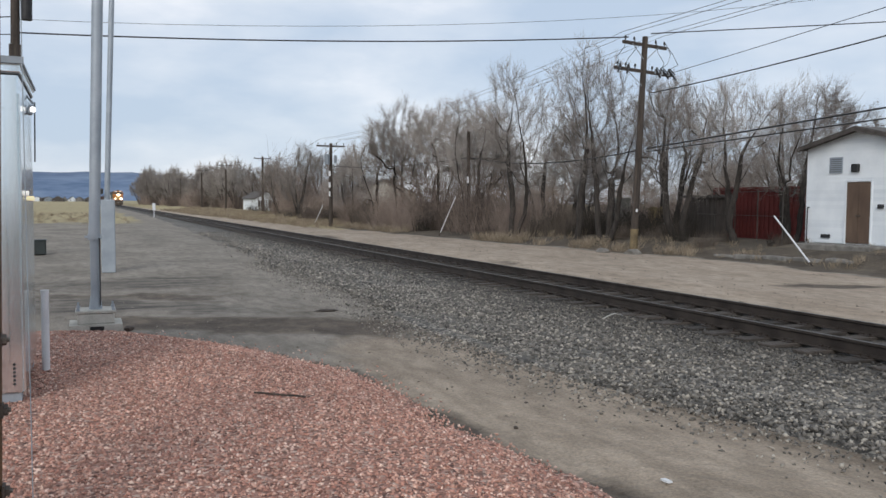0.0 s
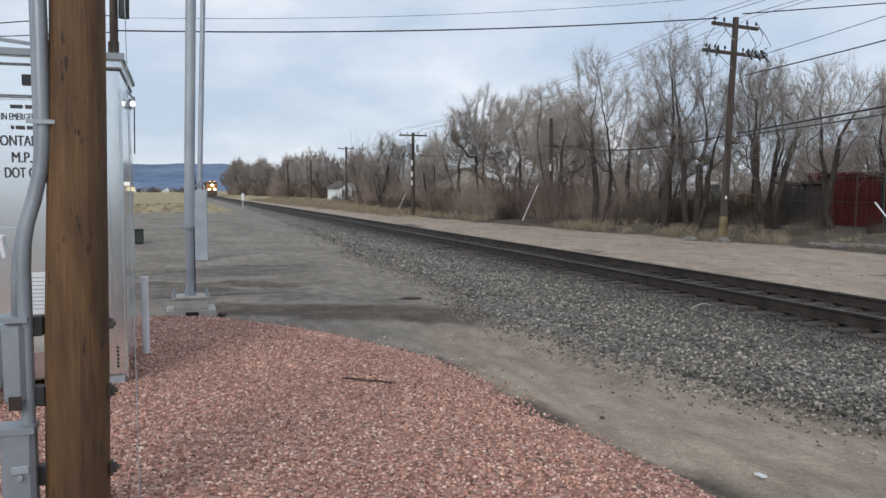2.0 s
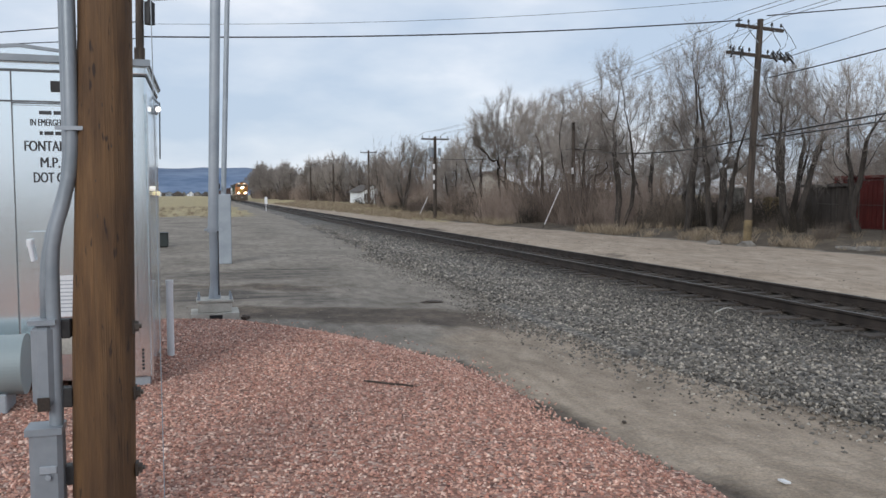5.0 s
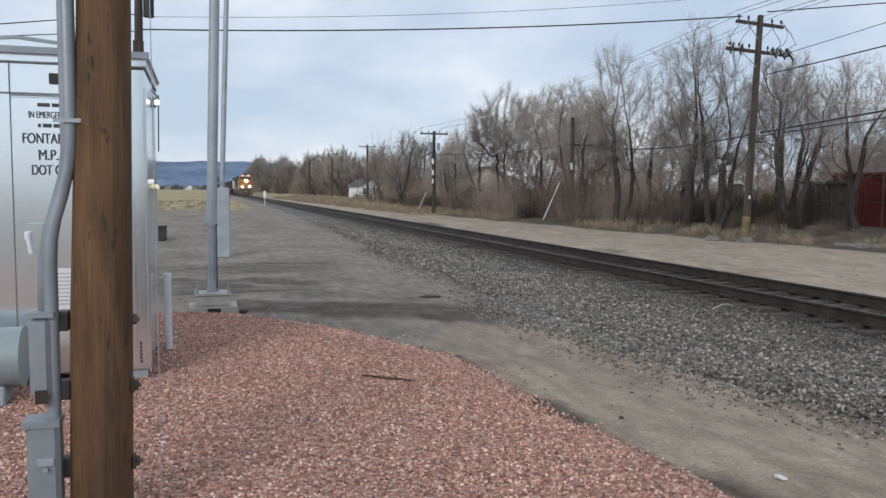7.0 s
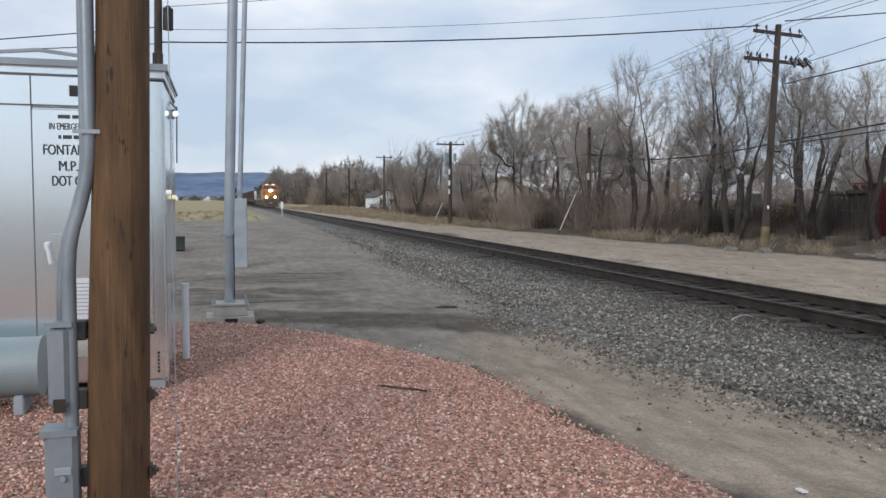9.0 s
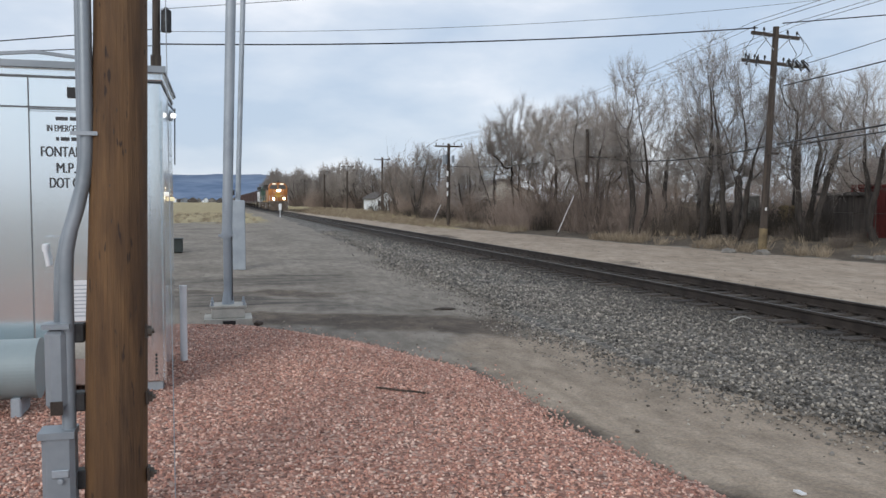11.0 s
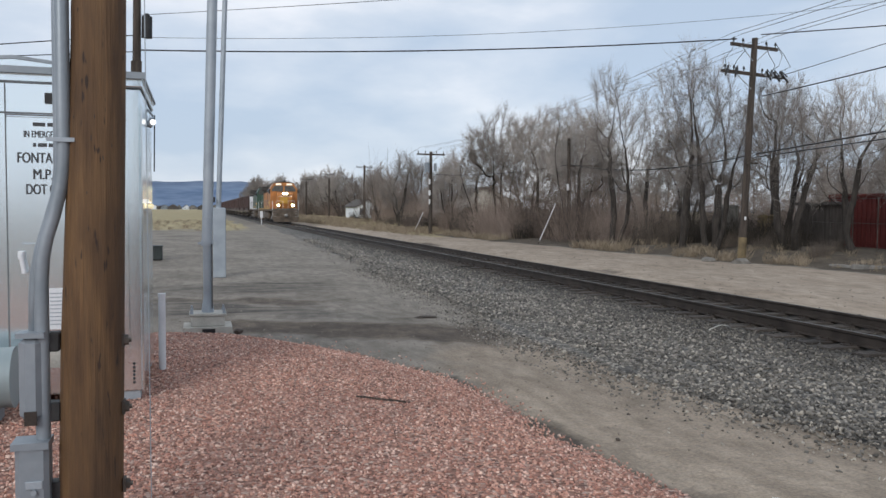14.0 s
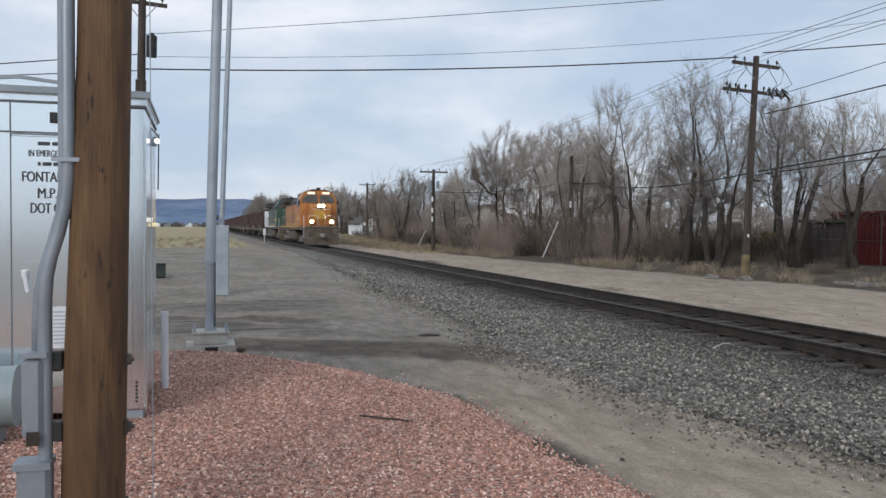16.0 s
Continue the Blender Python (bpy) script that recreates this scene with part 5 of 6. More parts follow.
# ---- trees and brush ----
def grown_tree(seed, height, width, clear, trunk_r, stems=1, lobes=7, points=620, reach=0.26, twigs=4, twig_r=0.0052, tip=0.0028):
    """Meshes of a leafless tree grown towards points spread in a lobed crown: trunk with limbs, and the crown of twigs."""
    rng = np.random.default_rng(seed)
    low, half = clear * height, (1 - clear) * height / 2
    mid = low + half
    balls = [((rng.normal(0, 0.05) * width, rng.normal(0, 0.05) * width, height - 0.2 * width - 0.05 * height), 0.20 * width, 0.24 * width)]
    for k in range(lobes):
        a, u = rng.uniform(0, 6.28) + k * 2.4, rng.uniform(-0.85, 0.75)
        off = 0.31 * width * math.sqrt(max(0.1, 1 - u * u)) * rng.uniform(0.7, 1.15)
        r = width * rng.uniform(0.17, 0.26)
        balls.append(((off * math.cos(a), off * math.sin(a), mid + u * (half - r * 0.9)), r, r * rng.uniform(0.9, 1.3)))
    A = []
    for c, r, rz in balls:
        n = int(points * r * r * rz / sum(b[1] * b[1] * b[2] for b in balls))
        d = rng.normal(0, 1, (n, 3))
        d *= (rng.random((n, 1)) ** 0.42) / np.linalg.norm(d, axis=1, keepdims=True)
        A.append(np.array(c) + d * np.array((r, r, rz)))
    A = np.concatenate(A)
    P, par = [], []
    for k in range(stems):
        a = rng.uniform(0, 1.5) + k * 6.28 / stems
        lean = 0.0 if stems == 1 else rng.uniform(0.16, 0.42)
        p = np.array((0.12 * math.cos(a) * (stems > 1), 0.12 * math.sin(a) * (stems > 1), -0.3))
        last = -1
        d = np.array((lean * math.cos(a), lean * math.sin(a), 1.0))
        for i in range(max(2, int((low * rng.uniform(0.75, 1.05) + 0.3) / reach))):
            P.append(p)
            par.append(last)
            last = len(P) - 1
            d = d + np.append(rng.normal(0, 0.10, 2), 0)
            p = p + d / np.linalg.norm(d) * reach
    N = np.array(P)
    dist = np.linalg.norm(A[:, None] - N[None], axis=2)
    near, best = dist.argmin(1), dist.min(1)
    for it in range(150):
        if not len(A):
            break
        pull = (A - N[near]) / np.maximum(best, 1e-6)[:, None]
        ids, inv = np.unique(near, return_inverse=True)
        g = np.zeros((len(ids), 3))
        np.add.at(g, inv, pull)
        g /= np.linalg.norm(g, axis=1, keepdims=True) + 1e-6
        g += rng.normal(0, 0.13, g.shape) + (0, 0, 0.18)
        g /= np.linalg.norm(g, axis=1, keepdims=True) + 1e-6
        fresh = N[ids] + g * reach
        first = len(N)
        N = np.concatenate([N, fresh])
        par += ids.tolist()
        dn = np.linalg.norm(A[:, None] - fresh[None], axis=2)
        k = dn.argmin(1)
        m = dn[np.arange(len(A)), k]
        closer = m < best
        near = np.where(closer, first + k, near)
        best = np.minimum(best, m)
        keep = best > reach * 1.25
        A, near, best = A[keep], near[keep], best[keep]
    n = len(N)
    load = np.zeros(n)
    main = [-1] * n
    kids = [0] * n
    for i in range(n - 1, -1, -1):
        load[i] = max(load[i], 1.0) if kids[i] == 0 else load[i]
        q = par[i]
        if q >= 0:
            load[q] += load[i]
            kids[q] += 1
            if main[q] < 0 or load[i] > load[main[q]]:
                main[q] = i
    grow = math.log(trunk_r / tip) / math.log(load.max())
    rad = np.maximum(tip * load ** grow, twig_r)
    TV, TF, CV, CF = [], [], [], []
    heads = [i for i in range(n) if par[i] < 0 or main[par[i]] != i]
    for h in heads:
        chain = [h] if par[h] < 0 else [par[h], h]
        while main[chain[-1]] >= 0:
            chain.append(main[chain[-1]])
        r = [rad[i] for i in chain]
        if par[h] >= 0:
            r[0] = r[1]
        pts = [Vector(N[i]) for i in chain]
        if len(pts) < 2:
            continue
        thick = r[min(1, len(r) - 1)]
        if thick > 1.7 * twig_r:
            tube(TV, TF, pts, r, 7 if thick > 0.07 else 5 if thick > 0.035 else 3)
        else:
            tube(CV, CF, pts, r, 3)
    # twigs on every thin branch, each with two side shoots
    par_a = np.array(par)
    thin = np.where((load < 10) & (par_a >= 0))[0]
    thin = np.repeat(thin, twigs)
    along = N[thin] - N[par_a[thin]]
    along /= np.linalg.norm(along, axis=1, keepdims=True) + 1e-6
    out = N[thin] - np.array((0, 0, mid - 0.25 * height))
    out /= np.linalg.norm(out, axis=1, keepdims=True) + 1e-6

    def shoots(o, d, ln, r0):
        u = np.cross(d, (0.31, 0.17, 0.93))
        u /= np.linalg.norm(u, axis=1, keepdims=True) + 1e-6
        v = np.cross(d, u)
        ring = [o + (u * math.cos(a) + v * math.sin(a)) * r0 for a in (0, 2.094, 4.189)]
        base = len(CV)
        CV.extend(np.stack(ring + [o + d * ln], 1).reshape(-1, 3).tolist())
        for i in range(len(o)):
            b = base + 4 * i
            CF.extend(((b, b + 1, b + 3), (b + 1, b + 2, b + 3), (b + 2, b, b + 3)))

    o = N[thin] + along * rng.uniform(-reach, 0, (len(thin), 1))
    for gen, (spread, lo, hi, r0) in enumerate(((0.40, 0.40, 0.95, twig_r), (0.45, 0.25, 0.55, twig_r * 0.75), (0.45, 0.25, 0.55, twig_r * 0.75))):
        d = along * 0.7 + out * 0.35 + rng.normal(0, spread, o.shape) + (0, 0, 0.22)
        d /= np.linalg.norm(d, axis=1, keepdims=True) + 1e-6
        ln = rng.uniform(lo, hi, (len(o), 1)) * reach / 0.26
        shoots(o, d, ln, r0)
        if gen == 0:
            root, rd, rl = o, d, ln
        o = root + rd * rl * rng.uniform(0.25, 0.7, (len(root), 1))
    return mesh_of("trunk", TV, TF, M_BARK, True), mesh_of("crown", CV, CF, M_TWIG)


# height, crown width and meshes of each kind
TREE_KINDS = {k: (a[1], a[2], grown_tree(*a[:5], **b)) for k, a, b in (
    ("column", (11, 9.3, 4.6, 0.20, 0.15), dict(lobes=9, points=560)),
    ("forked", (12, 7.6, 5.6, 0.16, 0.15), dict(stems=3, lobes=9, points=640)),
    ("round", (13, 9.0, 5.6, 0.20, 0.15), dict(stems=2, lobes=8, points=680)),
    ("spread", (14, 6.9, 5.2, 0.18, 0.13), dict(stems=2, lobes=9, points=760)),
    ("broad", (15, 9.0, 7.0, 0.18, 0.17), dict(stems=3, lobes=11, points=620, reach=0.32, twigs=8, twig_r=0.0085)),
    ("oval", (16, 8.0, 4.4, 0.18, 0.14), dict(stems=2, lobes=8, points=480, reach=0.30, twigs=8, twig_r=0.008)),
    ("dense", (18, 7.8, 5.6, 0.08, 0.14), dict(stems=4, lobes=9, points=420, reach=0.38, twigs=8, twig_r=0.011, tip=0.006)),
    ("far", (17, 10.0, 9.0, 0.03, 0.2), dict(stems=5, lobes=14, points=330, reach=0.55, twigs=4, twig_r=0.034, tip=0.014)))}
TREE_LABELS = {"column": "tall narrow bare tree with dark trunk and hazy twigs", "forked": "bare tree with low forks and spreading dark limbs", "round": "bare tree with a rounded crown of fine twigs", "spread": "low spreading bare tree with grey-brown twigs", "broad": "broad bare tree with a lobed grey-brown crown", "oval": "slender bare tree with an oval crown of twigs", "dense": "dense bushy bare tree branching from the ground", "far": "distant bare tree in a brown row"}
tree_rnd = random.Random(17)


def tree(kind, x, y, height, width):
    h0, w0, meshes = TREE_KINDS[kind]
    t = thing("tree", pose(x, y, float(ground_z(x, y)), 0, 0, tree_rnd.uniform(0, 360)), TREE_LABELS[kind], "tree", "bare trees beyond the lane")
    t.scale = (width / w0, width / w0 * tree_rnd.uniform(0.94, 1.06), height / h0)
    for name, me in zip(("trunk", "crown"), meshes):
        o = new(name, me)
        o.parent = t
    return t


for k, x, y, h, w in (
        ("column", 21.4, 32.4, 9.6, 4.8), ("forked", 21.8, 30.7, 8.7, 6.2), ("round", 21.1, 38.2, 9.8, 5.6), ("oval", 23.2, 35.2, 6.6, 4.0), ("broad", 27.5, 41.5, 6.4, 5.6),
        ("spread", 23.6, 27.9, 7.3, 5.8), ("spread", 24.6, 25.4, 7.0, 5.2), ("spread", 27.0, 32.6, 7.8, 5.4), ("forked", 26.5, 24.5, 7.0, 5.2), ("oval", 28.3, 24.2, 6.6, 3.8), ("round", 27.9, 34.0, 8.0, 5.0), ("forked", 33.5, 31.5, 7.4, 5.8),
        ("oval", 21.8, 45.0, 8.7, 4.6), ("oval", 21.9, 49.8, 8.9, 4.2), ("broad", 21.6, 56.5, 9.8, 6.8), ("oval", 20.6, 59.5, 8.3, 4.6), ("round", 27.2, 45.7, 8.6, 5.4), ("broad", 26.5, 53.5, 8.8, 6.4),
        ("broad", 25.0, 49.5, 8.2, 5.6), ("dense", 21.0, 67.0, 6.6, 4.6), ("dense", 22.6, 73.5, 6.4, 4.8), ("dense", 23.5, 79.0, 6.0, 5.0), ("dense", 21.2, 87.0, 8.0, 6.0), ("dense", 20.9, 96.0, 6.2, 4.6), ("dense", 25.5, 92.0, 7.4, 6.0), ("broad", 26.5, 63.0, 7.8, 6.2)):
    tree(k, x, y, h, w)
for i in range(46):
    y = 146 + i * 4.7 + tree_rnd.uniform(-2, 2)
    tree("far", 30.5 + tree_rnd.uniform(-1.5, 5) - 0.05 * (y - 146), y, tree_rnd.uniform(7.5, 10.5) * (1 + 0.0022 * (y - 146)), tree_rnd.uniform(7.5, 9.5))
for i in range(7):
    tree("far", 50 + tree_rnd.uniform(-6, 14), 48 + i * 9 + tree_rnd.uniform(-2, 2), tree_rnd.uniform(6, 8.5), tree_rnd.uniform(7, 9))


def brush_mesh(seed, h, w, n, r0=0.010, side=7, mat=None):
    """A rounded thicket of thin upright stems with side shoots."""
    rnd = random.Random(seed)
    V, F = [], []
    for i in range(n):
        a, r = rnd.uniform(0, 6.28), w * math.sqrt(rnd.random()) * 0.75
        p = Vector((r * math.cos(a), r * math.sin(a), -0.05))
        d = Vector((math.cos(a) * 0.30 * r / w + rnd.gauss(0, 0.16), math.sin(a) * 0.30 * r / w + rnd.gauss(0, 0.16), 1)).normalized()
        ln = h * rnd.uniform(0.45, 1.0) * math.sqrt(max(0.08, 1 - (r / w) ** 2))
        pts = [p]
        for k in range(2):
            d = (d + Vector((rnd.gauss(0, 0.14), rnd.gauss(0, 0.14), rnd.gauss(0, 0.06)))).normalized()
            pts.append(pts[-1] + d * ln / 2)
        tube(V, F, pts, [r0, r0 * 0.7, 0.003], 3, True)
        for k in range(side):
            j = rnd.randrange(1, 3)
            o = pts[j - 1].lerp(pts[j], rnd.random())
            e = (d + Vector((rnd.gauss(0, 0.85), rnd.gauss(0, 0.85), rnd.gauss(0.0, 0.4)))).normalized()
            tube(V, F, [o, o + e * ln * 0.22], [r0 * 0.65, 0.0], 3, True)
    return mesh_of("thicket", V, F, mat or M_BRUSH)


BRUSH = [brush_mesh(50, 5.2, 2.3, 170, 0.010, 12), brush_mesh(51, 3.0, 1.5, 190, 0.010, 7), brush_mesh(52, 1.9, 1.2, 160, 0.010, 6, M_SCRUB), brush_mesh(53, 1.2, 1.0, 140, 0.010, 5, M_SCRUB)]


def bush(kind, x, y, s):
    b = thing("bush", pose(x, y, float(ground_z(x, y)), 0, 0, tree_rnd.uniform(0, 360)), ("high rounded thicket of fine reddish-brown stems", "tall tangled thicket of bare brown stems", "tangled bare brown bush", "low bare brown scrub")[kind], "bush", "brush under the trees")
    b.scale = (s, s, s * tree_rnd.uniform(0.8, 1.2))
    o = new("thicket", BRUSH[kind])
    o.parent = b


CLEAR = [(20.5, 26.7, 1.0), (19.3, 43.0, 2.6), (18.8, 41.0, 1.5), (21.6, 45.2, 1.2), (18.0, 66.8, 2.4), (17.9, 65, 1.5), (17.8, 62.4, 1.5), (22.0, 19.0, 3.0)]
for i in range(62):
    y = 23.5 + i * 1.1 + tree_rnd.uniform(-0.5, 0.5)
    x = float(verge_x(y)) + tree_rnd.uniform(1.2, 3.6)
    tall = 38 < y < 80
    if any(math.hypot(x - cx, y - cy) < cr for cx, cy, cr in CLEAR) or (not tall and tree_rnd.random() < 0.68):
        continue
    bush((1 if tree_rnd.random() < 0.5 else 2) if tall else tree_rnd.choice((2, 3)), x + 0.9, y, tree_rnd.uniform(0.65, 1.2))
for i in range(32):
    y = 24 + i * 2.3
    if y < 40 and i % 3:
        continue
    bush(tree_rnd.choice((1, 2, 2)) if y > 36 else 3, float(verge_x(y)) + tree_rnd.uniform(4.0, 8.0), y, tree_rnd.uniform(0.8, 1.2))
for i in range(20):
    y = 148 + i * 9.5
    bush(1, 27.5 - 0.05 * (y - 146) + tree_rnd.uniform(-1, 2.5), y, tree_rnd.uniform(1.3, 2.0))
for i in range(3):
    y = 95 + i * 5
    bush(0, 23.5 + tree_rnd.uniform(-1.5, 3) , y, tree_rnd.uniform(1.1, 1.7))


for x, y, s in ((22.6, 39.5, 0.8), (21.4, 43.0, 1.0), (22.6, 45.5, 1.05), (21.6, 49.5, 1.0), (23.2, 51.5, 1.15), (21.5, 55.0, 1.0), (22.8, 58.5, 1.1), (22.0, 63.5, 1.0), (22.5, 69, 0.95), (27.2, 121, 0.75), (23, 74.5, 0.9), (23.2, 80, 0.95), (22.4, 89, 1.45), (23.6, 93, 1.55), (24.6, 97, 1.3), (29.5, 35.5, 0.9), (33, 33.5, 0.9), (36, 33, 0.9)):
    bush(0, x, y, s)
for x, y, s in ((22.6, 30.5, 0.8), (23.4, 27.8, 0.9), (22.6, 25.2, 0.7), (24.4, 29.4, 0.9), (21.8, 33.2, 0.8), (22.6, 35.6, 1.0), (23.6, 33.0, 1.0), (25.0, 31.5, 0.9), (24.6, 26.2, 0.6), (25.5, 24.2, 0.6), (24.6, 22.9, 0.6), (23.2, 124.5, 0.9), (25.2, 127.0, 0.8), (26.6, 124.0, 1.1)):
    bush(2, x, y, s * (0.7 if y < 40 else 1.0))


for i in range(16):
    y = 29.8 + i * 0.8
    bush(2, 22.2 + tree_rnd.uniform(0.2, 3.5), y, tree_rnd.uniform(0.8, 1.35))
for i in range(16):
    bush(0, 34 + tree_rnd.uniform(-3, 4), 37 + i * 2.6, tree_rnd.uniform(0.75, 1.05))
for i in range(18):
    bush(1, 56 + tree_rnd.uniform(-6, 6) - 0.10 * (i * 2.4), 22 + i * 3.0, tree_rnd.uniform(0.9, 1.5))


def straw(name, pts, h, label, seed):
    """Tufts of dry blades at the points."""
    rng = random.Random(seed)
    V, F = [], []
    for x, y in pts:
        z = float(ground_z(x, y))
        size = rng.uniform(0.3, 1.0)
        for k in range(rng.randint(20, 34)):
            a, l = rng.uniform(0, 6.28), h * size * rng.uniform(0.4, 1.15)
            bx, by = x + rng.gauss(0, 0.1), y + rng.gauss(0, 0.1)
            ox, oy = math.cos(a) * l * 0.8 * rng.random(), math.sin(a) * l * 0.8 * rng.random()
            w = 0.0045
            n = len(V)
            V += [(bx - w * math.sin(a), by + w * math.cos(a), z - 0.02), (bx + w * math.sin(a), by - w * math.cos(a), z - 0.02), (bx + ox * 0.5, by + oy * 0.5, z + l * 0.6), (bx + ox, by + oy, z + l)]
            F += [(n, n + 1, n + 2), (n, n + 2, n + 3)]
    tagged(new(name, mesh_of(name, V, F, M_STRAW)), label, "grass", kind="stuff")


straw_rnd = random.Random(8)
straw("dry_verge_grass", [(float(verge_x(y)) + straw_rnd.expovariate(1.1) + 0.25, y) for y in [straw_rnd.uniform(23.5, 75) for _ in range(1000)] if math.sin(y * 0.9) + math.sin(y * 0.37 + 1) + 0.6 * math.sin(y * 2.3) > 0.55], 0.5, "dry yellow grass along the lane", 3)
straw("roadside_tufts", [(float(verge_x(y)) + 0.3 + straw_rnd.expovariate(1.0), y) for y in [straw_rnd.choice((24.6, 25.6, 27.9, 28.6, 30.4, 33.1, 35.2, 37.0)) + straw_rnd.gauss(0, 0.35) for _ in range(130)]], 0.42, "dry tan tufts at the foot of the trees", 7)
straw("shed_bank_grass", [(float(verge_x(y)) + 0.6 + straw_rnd.expovariate(0.8), y) for y in [straw_rnd.uniform(14, 23) for _ in range(45)]], 0.28, "sparse dry tufts on the dirt bank", 6)
straw("dry_bank_grass", [(float(verge_x(y)) + straw_rnd.uniform(-2.2, 4.5), y) for y in [straw_rnd.uniform(58, 170) for _ in range(1700)]], 0.55, "tall dry yellow grass bank beyond the lane", 4)
straw("dry_field_grass", [(straw_rnd.uniform(-45, 3.0), straw_rnd.uniform(58, 110)) for _ in range(900)], 0.4, "dry yellow grass field", 5)


# ---- the train ----
M_ORANGE = material("orange_locomotive_paint", (0.28, 0.112, 0.030), (0.53, 0.205, 0.048), 1.1, 0.5, 0, 0.08, 40, 0.2)
M_YELLOW = material("yellow_stripe_paint", (0.42, 0.23, 0.035), (0.56, 0.33, 0.06), 2, 0.5)
M_LOCODARK = material("grimy_black_underframe", (0.058, 0.043, 0.031), (0.14, 0.105, 0.076), 2, 0.7, 0.1, 0.1, 30)
M_LOCOROOF = material("sooty_black_roof_paint", (0.018, 0.016, 0.015), (0.06, 0.053, 0.047), 1.5, 0.7, 0.1, 0.1, 30)
M_LOCOGREY = material("dusty_grey_steel", (0.16, 0.155, 0.15), (0.28, 0.27, 0.255), 3, 0.7, 0.1)
M_LOCOGREEN = material("dark_green_locomotive_paint", (0.022, 0.055, 0.038), (0.05, 0.095, 0.066), 1.5, 0.5)
M_HOPPER = material("oxide_brown_hopper_paint", (0.052, 0.033, 0.031), (0.108, 0.069, 0.063), 0.8, 0.8, 0, 0.1, 20, per_object=0.4)
M_GLASS = material("dusty_cab_glass", (0.07, 0.07, 0.065), (0.12, 0.115, 0.105), 3, 0.15)
M_LIGHT = glow("headlight_beam", (1.0, 0.86, 0.58), 220.0)
# lit reflector whose warm glow also stands in for the halo round each lamp
M_REFLECTOR = glow("lit_reflector_with_halo", (1.0, 0.74, 0.36), 4.0)
M_BOARD = glow("lit_number_board", (1.0, 0.90, 0.72), 0.55)
M_COAL = material("dark_coal_load", (0.012, 0.012, 0.012), (0.03, 0.03, 0.03), 6, 0.8, 0, 0.6, 12)


def wheelset(parent, y, r=0.53):
    """Axle with two flanged wheels; turns about its own axle."""
    w = thing("wheelset", pose(0, y, r), "", "")
    w.parent = parent
    for s in (-1, 1):
        bm = bmesh.new()
        rod(bm, (s * 0.68, 0, 0), (s * 0.80, 0, 0), r, seg=24)
        rod(bm, (s * 0.665, 0, 0), (s * 0.69, 0, 0), r + 0.025, seg=24)
        rod(bm, (s * 0.80, 0, 0), (s * 0.83, 0, 0), 0.16, seg=10)
        part("wheel", bm, M_RAIL, w)
    part("axle", Rod((-0.9, 0, 0), (0.9, 0, 0), 0.09, seg=10), M_LOCODARK, w)
    return w


def bogie(parent, y, axles, pitch):
    b = part("truck_frame", box(box(bmesh.new(), (-1.0, y, 0.72), (0.16, pitch * (axles - 1) + 1.1, 0.36), bevel=0.04), (1.0, y, 0.72), (0.16, pitch * (axles - 1) + 1.1, 0.36), bevel=0.04), M_LOCODARK, parent)
    part("bolster", B((0, y, 0.85), (2.0, 0.5, 0.25)), M_LOCODARK, b)
    for s in (-1, 1):
        for i in range(axles):
            yy = y + (i - (axles - 1) / 2) * pitch
            part("journal_box", B((s * 1.11, yy, 0.56), (0.14, 0.34, 0.34), bevel=0.03), M_LOCOGREY, b)
    return [wheelset(parent, y + (i - (axles - 1) / 2) * pitch) for i in range(axles)]


def handrail(parent, pts, mat=None):
    bent("handrail", pts, 0.022, mat or M_LOCOGREY, parent, 6)


